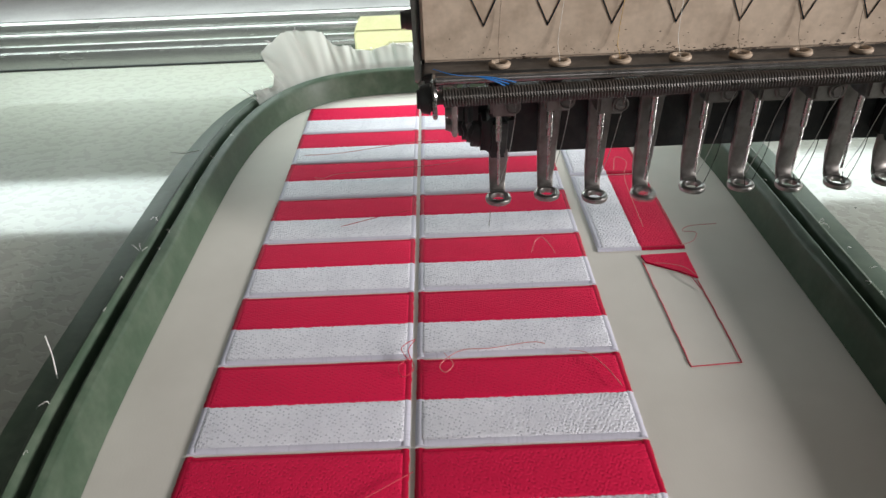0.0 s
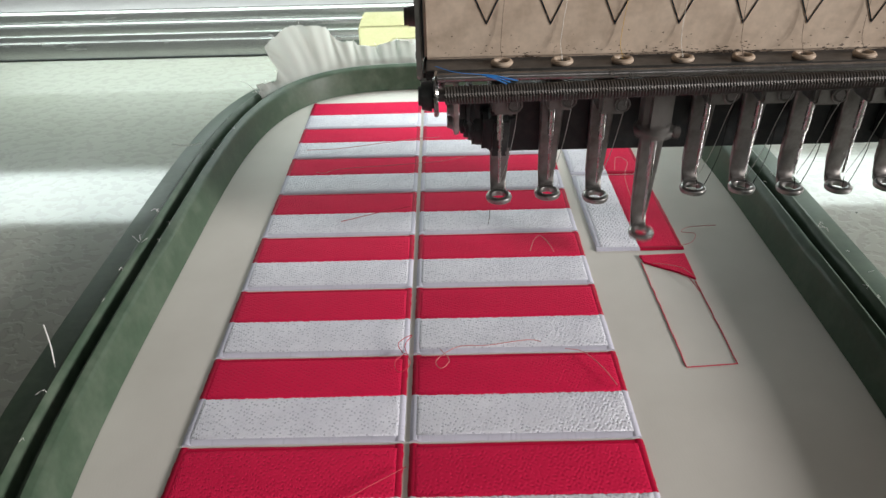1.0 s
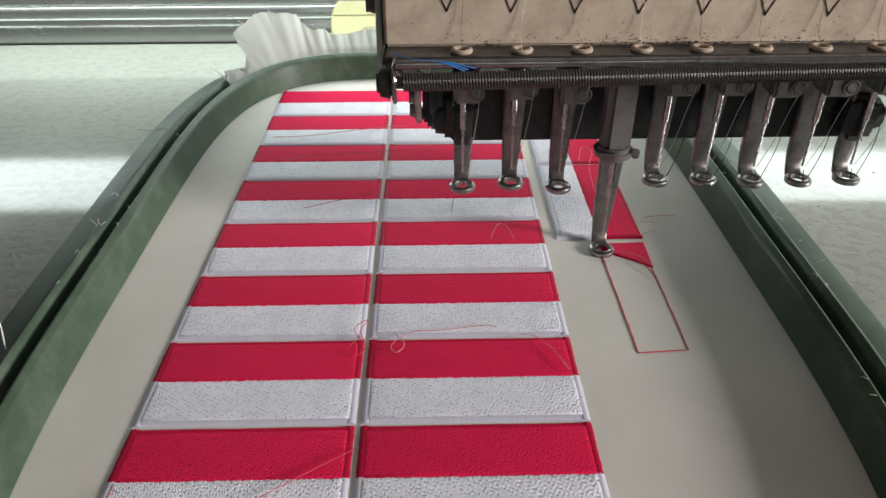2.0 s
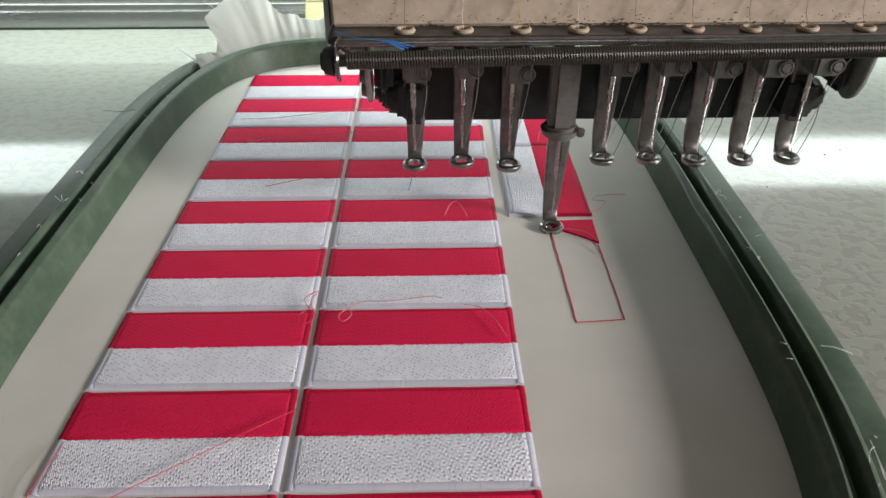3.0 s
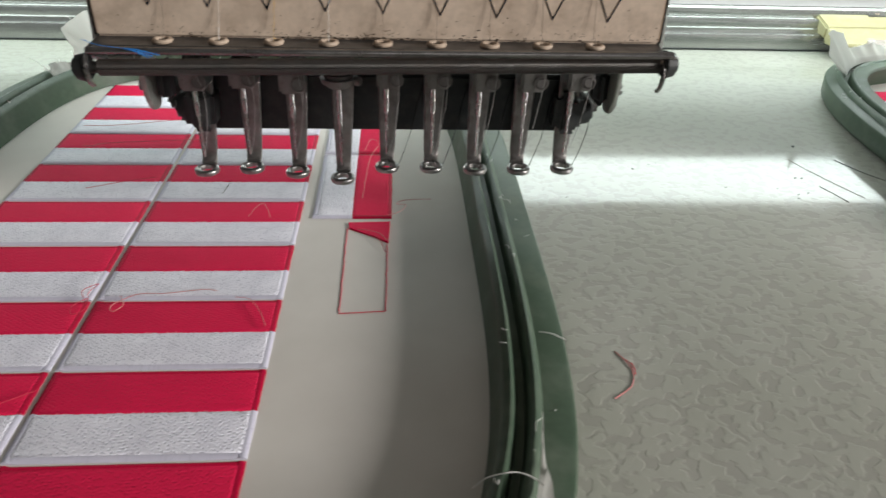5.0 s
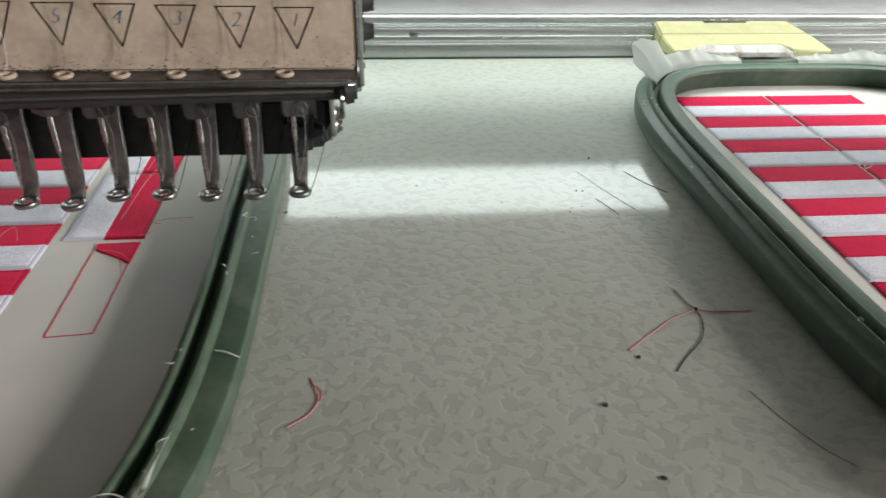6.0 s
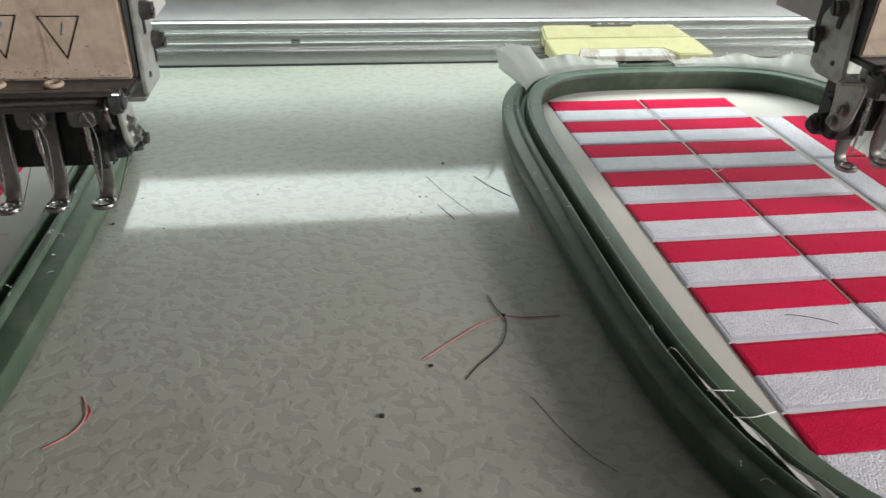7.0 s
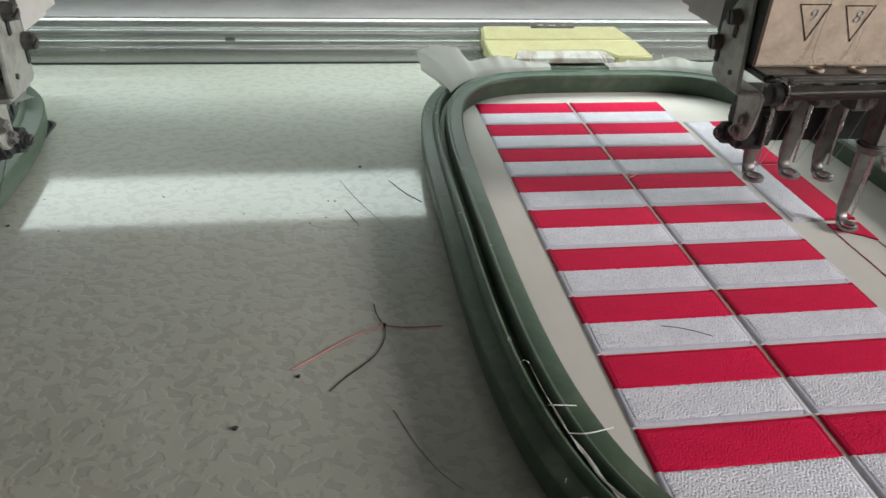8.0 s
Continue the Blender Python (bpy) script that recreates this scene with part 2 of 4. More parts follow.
M_FLOOR = worn("floor_paint", (0.28, 0.29, 0.28), 0.6, dirt=(0.18, 0.18, 0.17), amount=0.4, scale=3.0, grain=60.0, bump=0.001)
M_FRAME = worn("machine_paint", (0.52, 0.52, 0.50), 0.5, dirt=(0.36, 0.36, 0.34), amount=0.3, scale=8.0, grain=200.0)


# ---------------------------------------------------------------- mesh helpers
def part(name, bm, mat, parent=None, label="", smooth=True):
    """Links a bmesh as one mesh object under a thing or a part."""
    me = bpy.data.meshes.new(name)
    bmesh.ops.recalc_face_normals(bm, faces=bm.faces)
    bm.to_mesh(me)
    bm.free()
    if smooth:
        me.polygons.foreach_set("use_smooth", [True] * len(me.polygons))
        me.set_sharp_from_angle(angle=radians(38))
    me.materials.append(mat)
    ob = new(name, me)
    ob.parent = parent
    if label:
        tagged(ob, label)
    return ob


def thing(name, label, category, group="", kind=""):
    return tagged(new(name), label, category, group, kind)


def block(x0, x1, y0, y1, z0, z1, bevel=0.0, seg=2):
    bm = bmesh.new()
    bmesh.ops.create_cube(bm, size=1.0, matrix=Matrix.Translation(((x0 + x1) / 2, (y0 + y1) / 2, (z0 + z1) / 2)) @ Matrix.Diagonal((x1 - x0, y1 - y0, z1 - z0, 1)))
    if bevel:
        bmesh.ops.bevel(bm, geom=bm.edges[:], offset=bevel, segments=seg, affect="EDGES")
    return bm


def join(a, b):
    """Puts the faces of bmesh b into a."""
    me = bpy.data.meshes.new("joined")
    b.to_mesh(me)
    b.free()
    a.from_mesh(me)
    bpy.data.meshes.remove(me)
    return a


def rod(p, q, r0, r1=None, n=14, bm=None, bevel=0.0):
    bm = bm or bmesh.new()
    p, q = Vector(p), Vector(q)
    r1 = r0 if r1 is None else r1
    turn = (q - p).to_track_quat("Z", "Y").to_matrix().to_4x4()
    made = bmesh.ops.create_cone(bm, cap_ends=True, segments=n, radius1=r0, radius2=r1, depth=(q - p).length, matrix=Matrix.Translation((p + q) / 2) @ turn)
    if bevel:
        caps = [e for e in {e for v in made["verts"] for e in v.link_edges} if any(len(f.verts) > 4 for f in e.link_faces)]
        bmesh.ops.bevel(bm, geom=caps, offset=bevel, segments=2, affect="EDGES")
    return bm


def tube(points, r, n=6, bm=None, closed=False):
    """A round tube through the points."""
    bm = bm or bmesh.new()
    pts = [Vector(p) for p in points]
    rings, up = [], Vector((0.13, 0.21, 0.97))
    for i, p in enumerate(pts):
        a = pts[i - 1] if (i or closed) else p
        b = pts[(i + 1) % len(pts)] if (closed or i + 1 < len(pts)) else p
        d = (b - a).normalized()
        s = d.cross(up)
        s = s.normalized() if s.length > 1e-6 else Vector((1, 0, 0))
        w = s.cross(d)
        rings.append([bm.verts.new(p + r * (math.cos(k * 2 * math.pi / n) * s + math.sin(k * 2 * math.pi / n) * w)) for k in range(n)])
    for i in range(len(rings) if closed else len(rings) - 1):
        a, b = rings[i], rings[(i + 1) % len(rings)]
        for k in range(n):
            bm.faces.new((a[k], a[(k + 1) % n], b[(k + 1) % n], b[k]))
    if not closed:
        bm.faces.new(rings[0][::-1])
        bm.faces.new(rings[-1])
    return bm


def curve_points(ctrl, steps=8):
    """Smooth points through the control points."""
    p = [Vector(c) for c in ctrl]
    p = [2 * p[0] - p[1], *p, 2 * p[-1] - p[-2]]
    out = []
    for i in range(1, len(p) - 2):
        for k in range(steps):
            t = k / steps
            out.append(0.5 * (2 * p[i] + (p[i + 1] - p[i - 1]) * t + (2 * p[i - 1] - 5 * p[i] + 4 * p[i + 1] - p[i + 2]) * t * t + (3 * p[i] - p[i - 1] - 3 * p[i + 1] + p[i + 2]) * t ** 3))
    out.append(p[-2])
    return out


def thread(name, ctrl, mat, parent=None, r=0.00013, label=""):
    return part(name, tube(curve_points(ctrl), r, 5), mat, parent, label)


def prism(outline, z0, z1, bevel=0.0):
    """A flat plate from an outline in x and y."""
    bm = bmesh.new()
    face = bm.faces.new([bm.verts.new((x, y, z0)) for x, y in outline])
    top = bmesh.ops.extrude_face_region(bm, geom=[face])
    bmesh.ops.translate(bm, vec=(0, 0, z1 - z0), verts=[v for v in top["geom"] if isinstance(v, bmesh.types.BMVert)])
    if bevel:
        bmesh.ops.bevel(bm, geom=bm.edges[:], offset=bevel, segments=2, affect="EDGES")
    return bm


def torus(centre, big, small, n=20, k=8, flat=1.0, axis="z"):
    bm = bmesh.new()
    rings = []
    for i in range(n):
        a = 2 * math.pi * i / n
        ring = []
        for j in range(k):
            b = 2 * math.pi * j / k
            rr = big + small * math.cos(b)
            p = (rr * math.cos(a), rr * math.sin(a), small * flat * math.sin(b))
            if axis == "y":
                p = (p[0], p[2], p[1])
            elif axis == "x":
                p = (p[2], p[0], p[1])
            ring.append(bm.verts.new(Vector(centre) + Vector(p)))
        rings.append(ring)
    for i in range(n):
        for j in range(k):
            bm.faces.new((rings[i][j], rings[(i + 1) % n][j], rings[(i + 1) % n][(j + 1) % k], rings[i][(j + 1) % k]))
    return bm


def screw(centre, axis, r, h, slot=0.0):
    """A slotted screw head on a face that looks along the axis."""
    c, a = Vector(centre), Vector(axis).normalized()
    side = a.orthogonal().normalized()
    side = Matrix.Rotation(slot, 3, a) @ side
    up = a.cross(side)
    bm = rod(c, c + a * h, r, r * 0.93, 18, bevel=r * 0.12)
    for s in (-1, 1):
        # two half discs leave the slot open between them
        pts = []
        for k in range(9):
            t = math.radians(-78 + 156 * k / 8)
            pts.append(c + a * h + s * (side * (r * 0.84 * math.cos(t))) + up * (r * 0.84 * math.sin(t)))
        low = [bm.verts.new(p) for p in pts]
        high = [bm.verts.new(p + a * h * 0.35) for p in pts]
        bm.faces.new(high)
        for k in range(9):
            bm.faces.new((low[k], low[(k + 1) % 9], high[(k + 1) % 9], high[k]))
    return bm


# ---------------------------------------------------------------- room and machine frame
def room():
    x0, x1, y0, y1, z0, z1 = -3.0, 1.56, -3.0, 1.70, -0.80, 1.98
    tagged(part("floor", block(x0, x1, y0, y1, z0 - 0.1, z0), M_FLOOR), "grey painted workshop floor", "floor", kind="structure")
    tagged(part("ceiling", block(x0, x1, y0, y1, z1, z1 + 0.1), M_WALL), "plain white ceiling", "ceiling", kind="structure")
    # unseen wall; its opening is made up for the back fill lamp
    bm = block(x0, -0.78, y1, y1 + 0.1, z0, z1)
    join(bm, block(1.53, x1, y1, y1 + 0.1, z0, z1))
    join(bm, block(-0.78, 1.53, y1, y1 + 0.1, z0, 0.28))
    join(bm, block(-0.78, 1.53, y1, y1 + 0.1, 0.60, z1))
    tagged(part("wall_north", bm, M_WALL), "plain unseen wall behind the machine with an opening for a lamp", "wall", kind="structure")
    # unseen wall, opened only behind the added front lamp
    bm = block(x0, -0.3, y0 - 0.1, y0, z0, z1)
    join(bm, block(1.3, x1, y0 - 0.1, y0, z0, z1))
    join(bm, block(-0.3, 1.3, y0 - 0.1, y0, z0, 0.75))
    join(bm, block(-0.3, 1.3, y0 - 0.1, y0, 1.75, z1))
    tagged(part("wall_south", bm, M_WALL), "plain unseen painted wall with an opening for a lamp", "wall", kind="structure")
    tagged(part("wall_west", block(x0 - 0.1, x0, y0, y1, z0, z1), M_WALL), "plain painted wall", "wall", kind="structure")
    # the wall to the right has a window in it
    bm = block(x1, x1 + 0.1, y0, -0.75, z0, z1)
    join(bm, block(x1, x1 + 0.1, -0.05, y1, z0, z1))
    join(bm, block(x1, x1 + 0.1, -0.75, -0.05, z0, 0.18))
    join(bm, block(x1, x1 + 0.1, -0.75, -0.05, 0.70, z1))
    tagged(part("wall_east", bm, M_WALL), "plain unseen painted wall with an opening for a lamp", "wall", kind="structure")


def table():
    bm = block(-1.6, 1.5, -0.30, 0.62, -0.030, 0.0, 0.002)
    tagged(part("table", bm, M_TABLE), "pale grey-green machine table with pebbled laminate top", "table", kind="structure")
    top = thing("machine_beam", "grey painted cross beam that carries the sewing heads", "beam", kind="structure")
    # unseen beam, made tall so that it blocks light mirrored in the table
    part("beam", block(-1.6, 1.5, 0.50, 0.66, 0.31, 0.95, 0.006), M_FRAME, top)
    part("lamp_housing", block(-0.30, 1.50, 0.176, 0.192, 0.070, 0.090, 0.002), M_FRAME, top)
    for x in (-0.25, 1.4):
        part("lamp_bracket", join(block(x - 0.01, x + 0.01, 0.190, 0.505, 0.080, 0.088, 0.002), block(x - 0.01, x + 0.01, 0.495, 0.505, 0.086, 0.330)), M_FRAME, top)
    leg = block(-1.58, -1.50, 0.52, 0.62, -0.03, 0.31)
    part("post", leg, M_FRAME, top)
    part("post", block(1.41, 1.49, 0.52, 0.62, -0.03, 0.31), M_FRAME, top)
    stand = thing("table_stand", "grey steel stand under the machine table", "stand", kind="structure")
    for x in (-1.5, 1.42):
        for y in (-0.25, 0.57):
            part("leg", block(x - 0.03, x + 0.03, y - 0.03, y + 0.03, -0.80, -0.03), M_FRAME, stand)


def needle_plate(x):
    """The smooth steel cover let into the table below one head."""
    ob = thing("needle_plate", "smooth grey steel cover plate let into the table", "plate", "needle plates")
    ob.location = (x, 0, 0)

    def outline(grow):
        pts, x0, x1, y0, y1, r = [], -0.004 - grow, 0.0808 + grow, -0.0566 - grow, 0.115 + grow, 0.007
        for cx, cy, a0 in ((x1 - r, y0 + r, -90), (x1 - r, y1 - r, 0), (x0 + r, y1 - r, 90), (x0 + r, y0 + r, 180)):
            for k in range(7):
                a = radians(a0 + 15 * k)
                pts.append((cx + r * math.cos(a), cy + r * math.sin(a)))
        return pts

    part("gap", prism(outline(0.0009), -0.001, 0.00012), M_BLACK, ob, "dark gap round the plate", smooth=False)
    part("plate", prism(outline(0.0), -0.001, 0.00045, 0.0001), M_PLATE, ob)
    return ob


M_PLATE = worn("plate_steel", (0.27, 0.28, 0.28), 0.13, 1.0, dirt=(0.25, 0.27, 0.26), amount=0.3, scale=40.0)
room()
table()
HEAD_STEP = 0.3315
for k in range(2):
    needle_plate(HEAD_STEP * k)


# ---------------------------------------------------------------- moving frame: rail, hoops, cloth
def rail():
    ob = thing("frame_rail", "ribbed bare aluminium rail that drives the hoops", "rail")
    profile = [(0.1845, 0.0006), (0.1845, 0.0068), (0.1850, 0.0082), (0.1860, 0.0088), (0.1872, 0.0086), (0.1880, 0.0078), (0.1884, 0.0090), (0.1886, 0.0106), (0.1894, 0.0110), (0.1901, 0.0104),
               (0.1899, 0.0132), (0.1904, 0.0148), (0.1914, 0.0154), (0.1926, 0.0151), (0.1934, 0.0140), (0.1946, 0.0150), (0.1943, 0.0190), (0.1950, 0.0204), (0.1962, 0.0210),
               (0.1976, 0.0207), (0.1984, 0.0194), (0.1984, 0.0006)]
    bm = bmesh.new()
    ends = [[bm.verts.new((x, y, z)) for y, z in profile] for x in (-1.5, 1.48)]
    for k in range(len(profile)):
        j = (k + 1) % len(profile)
        bm.faces.new((ends[0][k], ends[0][j], ends[1][j], ends[1][k]))
    bm.faces.new(ends[0])
    bm.faces.new(ends[1][::-1])
    part("extrusion", bm, M_ALU, ob)
    part("top_cover", block(-1.5, 1.48, 0.1986, 0.2950, 0.0006, 0.0197, 0.0008), M_COVER, ob, "matt grey top of the rail")
    part("seal", block(-1.5, 1.48, 0.1838, 0.1846, 0.0004, 0.0010), M_BLACK, ob, "thin black wiper along the foot")
    part("slot_mark", block(0.1440, 0.1490, 0.1890, 0.1897, 0.0113, 0.0124, 0.0003), M_DARK, ob, "small dark oblong slot")
    return ob


A, B, POW = 0.0803, 0.1334, 4.0
CX, CY = -0.0045, -0.0045


def oval(k, n=180):
    """Point and outward direction of the hoop's inner face."""
    a = 2 * math.pi * k / n
    c, s = math.cos(a), math.sin(a)
    e = 2 / POW
    p = Vector((CX + A * math.copysign(abs(c) ** e, c), CY + B * math.copysign(abs(s) ** e, s), 0))
    u, v = (p.x - CX) / A, (p.y - CY) / B
    d = Vector((math.copysign(abs(u) ** (POW - 1), u) / A, math.copysign(abs(v) ** (POW - 1), v) / B, 0))
    return p, d.normalized()


def even_oval(n=180):
    """Points of the oval at even steps along it."""
    raw = [oval(k, 1440) for k in range(1440)]
    run = [0.0]
    for i in range(1440):
        run.append(run[-1] + (raw[(i + 1) % 1440][0] - raw[i][0]).length)
    out, j = [], 0
    for k in range(n):
        goal = run[-1] * k / n
        while run[j + 1] < goal:
            j += 1
        out.append(raw[j])
    return out


OVAL = even_oval()


def rise(y):
    """Scales a hoop's height up towards its far end to fit the camera's view."""
    return 1.0 + 0.4 * y


def swept(profile):
    bm = bmesh.new()
    rings = [[bm.verts.new(p + d * o + Vector((0, 0, z * rise(p.y)))) for o, z in profile] for p, d in OVAL]
    for i in range(len(rings)):
        a, b = rings[i], rings[(i + 1) % len(rings)]
        for k in range(len(profile)):
            j = (k + 1) % len(profile)
            bm.faces.new((a[k], b[k], b[j], a[j]))
    return bm


def hoop(number, lip, flange):
    """Inner ring with a rounded bead, a groove, then the beaded outer ring with its flat flange. lip: how far the inner ring reaches in; flange: where the outer ring ends."""
    ob = thing("embroidery_hoop", "green plastic embroidery hoop with an inner and an outer ring", "hoop", "embroidery hoops")
    inner = [(-0.0008, 0.0020), (0.0008 - lip, 0.0098), (0.0012 - lip, 0.0108), (0.0016 - lip, 0.0111), (0.0018, 0.0112), (0.0022, 0.0116), (0.0027, 0.0118), (0.0032, 0.0116), (0.0036, 0.0109), (0.0038, 0.0094), (0.0038, 0.0024)]
    outer = [(0.0041, 0.0010), (0.0041, 0.0075), (0.0058, 0.0079), (0.0062, 0.0103), (0.0067, 0.0115), (0.0075, 0.0120), (0.0083, 0.0117), (0.0089, 0.0108), (0.0092, 0.0101), (flange - 0.0014, 0.0100), (flange - 0.0006, 0.0097), (flange - 0.0002, 0.0090), (flange - 0.0006, 0.0030), (flange - 0.0014, 0.0018), (flange - 0.0022, 0.0010)]
    part("inner_ring", swept(inner), M_GREEN, ob)
    part("outer_ring", swept(outer), M_GREEN, ob)
    lint = random.Random(5 + number)
    for k in range(64):
        p, d = OVAL[lint.randrange(len(OVAL))]
        o, top = lint.choice(((0.0027, 0.0118), (0.0075, 0.0120), (0.0075, 0.0120), (0.0115, 0.0101)))
        c = p + d * (o + lint.uniform(-0.0004, 0.0004)) + Vector((0, 0, top * rise(p.y)))
        step = Vector((lint.uniform(-1, 1), lint.uniform(-1, 1), lint.uniform(0.0, 0.4))) * lint.uniform(0.0008, 0.0032)
        bend = Vector((lint.uniform(-1, 1), lint.uniform(-1, 1), lint.uniform(0, 1))) * 0.0008
        thread("lint", [c - Vector((0, 0, 0.0003)), c + step * 0.5 + bend, c + step], M_WHITE_THREAD, ob, 0.00006)
    return ob


ZC = 0.0018


def frill(parent, keys, folds, seed, depth=0.0016, rows=12):
    """Cloth that comes out between the rings and stands in loose folds. keys: place along the oval, height, reach outwards, lean along the oval."""
    rnd = random.Random(seed)
    p1, p2, p3 = (rnd.uniform(0, 6.283) for k in range(3))
    keys = sorted(keys)
    k0, k1 = keys[0][0], keys[-1][0]
    cols = int((k1 - k0) * 9)

    def at(k):
        for a, b in zip(keys, keys[1:]):
            if k <= b[0]:
                f = (k - a[0]) / (b[0] - a[0])
                f = f * f * (3 - 2 * f)
                return [u + (v - u) * f for u, v in zip(a[1:], b[1:])]
        return keys[-1][1:]

    bm = bmesh.new()
    grid = []
    for i in range(cols + 1):
        kk = k0 + (k1 - k0) * i / cols
        i0 = int(math.floor(kk)) % len(OVAL)
        i1 = (i0 + 1) % len(OVAL)
        w = kk - math.floor(kk)
        p = OVAL[i0][0].lerp(OVAL[i1][0], w)
        d = OVAL[i0][1].lerp(OVAL[i1][1], w).normalized()
        along = Vector((-d.y, d.x, 0))
        height, reach, lean = at(kk)
        turn = (kk - k0) / folds * 6.283 + 0.9 * math.sin((kk - k0) * 0.55 + p3)
        ragged = rnd.uniform(-0.00035, 0.00035) + 0.0008 * math.sin(kk * 1.3 + p2)
        col = []
        for j in range(rows + 1):
            g = j / rows
            wave = math.sin(turn + p1 + 0.6 * g) + 0.45 * math.sin(2.3 * turn + p2 - 0.9 * g)
            o = 0.0050 + reach * g ** 0.85 + depth * wave * g ** 0.7
            z = 0.0108 * rise(p.y) + 0.0012 * min(g * 6, 1) + height * g * (1.0 + 0.10 * math.sin(turn * 0.5 + p3)) - 0.35 * depth * g * wave
            if j == rows:
                z += ragged
            col.append(bm.verts.new(p + d * o + along * (lean * g * g + 0.5 * depth * g * math.cos(turn + p2)) + Vector((0, 0, z))))
        grid.append(col)
    for a, b in zip(grid, grid[1:]):
        for j in range(rows):
            bm.faces.new((a[j], b[j], b[j + 1], a[j + 1]))
    ends = [v.co.copy() for v in grid[-1][2:]] + [grid[i][-1].co.copy() for i in range(0, cols, 17)]
    edge = part("loose_edge", bm, M_EDGE, parent)
    if max(k[1] for k in keys) > 0.008:
        for n, c in enumerate(ends):
            if n < rows - 1 and n % 2:
                continue
            d = Vector((rnd.uniform(-1.0, 0.1), rnd.uniform(-0.4, 0.4), rnd.uniform(0.0, 0.9))) * (rnd.uniform(0.003, 0.009) if n < rows - 1 else rnd.uniform(0.0008, 0.002))
            thread("frayed_thread", [c, c + d * 0.5 + Vector((0, 0, 0.0006)), c + d], M_WHITE_THREAD, edge, 0.00009)
    return edge


def strip(parent, k0, k1, seed, inner, most):
    """Cloth squeezed out over the bead of the outer ring, standing higher and higher towards the near end."""
    rnd = random.Random(seed)
    ph = rnd.uniform(0, 6.283)
    cols, rows = abs(k1 - k0) * 12, 10
    bm = bmesh.new()
    grid = []
    for i in range(cols + 1):
        f = i / cols
        kk = k0 + (k1 - k0) * f
        i0 = int(math.floor(kk)) % len(OVAL)
        w = kk - math.floor(kk)
        p = OVAL[i0][0].lerp(OVAL[(i0 + 1) % len(OVAL)][0], w)
        d = OVAL[i0][1].lerp(OVAL[(i0 + 1) % len(OVAL)][1], w).normalized()
        wide = 0.0004 + 0.0008 * f + most * max(0.0, (f - 0.15) / 0.85) ** 1.4 + 0.0006 * math.sin(15 * f + ph) * f
        col = []
        for j in range(rows + 1):
            g = j / rows
            o = inner + 0.0020 * f * f + 0.45 * wide * g
            bead = 0.0020 * min(1.0, max(0.0, 1.0 - (o - 0.0082) / 0.0014))
            z = 0.0102 * rise(p.y) + 0.0005 + bead + 0.70 * wide * g + 0.0010 * f * math.sin(3.14 * g) + 0.0007 * f * math.sin(23 * f + 3 * g + ph)
            col.append(bm.verts.new(p + d * o + Vector((0, 0, z))))
        grid.append(col)
    for a, b in zip(grid, grid[1:]):
        for j in range(rows):
            bm.faces.new((a[j], b[j], b[j + 1], a[j + 1]))
    return part("loose_strip", bm, M_EDGE, parent)


def cushion(x0, x1, y0, y1, z, h, soft=0.0007, ragged=0.0):
    """A low pad with rounded rims, as a field of close stitches has."""
    bm = bmesh.new()
    steps = [(0.0, 0.0), (0.0, 0.45), (soft * 0.3, 0.85), (soft, 1.0)]
    nx, rnd = 4, random.Random(17)
    far = [rnd.uniform(-ragged, ragged) for k in range(150)] if ragged else [0.0] * nx
    loops = []
    for inset, f in steps:
        xa, xb, ya, yb = x0 + inset, x1 - inset, y0 + inset, y1 - inset
        pts = [(xa + (xb - xa) * k / nx, ya) for k in range(nx)] + [(xb, ya + (yb - ya) * k / nx) for k in range(nx)]
        pts += [(xb - (xb - xa) * k / len(far), yb + far[k]) for k in range(len(far))] + [(xa, yb - (yb - ya) * k / nx) for k in range(nx)]
        loops.append([bm.verts.new((x, y, z + h * f)) for x, y in pts])
    for a, b in zip(loops, loops[1:]):
        for k in range(len(a)):
            j = (k + 1) % len(a)
            bm.faces.new((a[k], a[j], b[j], b[k]))
    bm.faces.new(loops[-1])
    return bm


def ridge(x0, x1, y0, y1, z, h):
    """A satin-stitched border strip, arched across its width."""
    bm = bmesh.new()
    lying = (x1 - x0) > (y1 - y0)
    n, k = 10, 6
    grid = []
    rnd = random.Random(int((x0 + y0 * 7) * 1e5))
    for i in range(n + 1):
        row = []
        f = i / n
        for j in range(k + 1):
            g = j / k
            up = h * math.sin(math.pi * min(max(0.06 + 0.88 * g, 0), 1)) ** 0.5
            jit = rnd.uniform(-0.00008, 0.00008) if j in (0, k) else 0.0
            if lying:
                row.append(bm.verts.new((x0 + (x1 - x0) * f, y0 + (y1 - y0) * g + jit, z + up)))
            else:
                row.append(bm.verts.new((x0 + (x1 - x0) * g + jit, y0 + (y1 - y0) * f, z + up)))
        row.append(bm.verts.new((row[-1].co.x, row[-1].co.y, z - 0.0003)))
        row.insert(0, bm.verts.new((row[0].co.x, row[0].co.y, z - 0.0003)))
        grid.append(row)
    for a, b in zip(grid, grid[1:]):
        for j in range(len(a) - 1):
            bm.faces.new((a[j], b[j], b[j + 1], a[j + 1]))
    bm.faces.new(grid[0])
    bm.faces.new(grid[-1][::-1])
    return bm


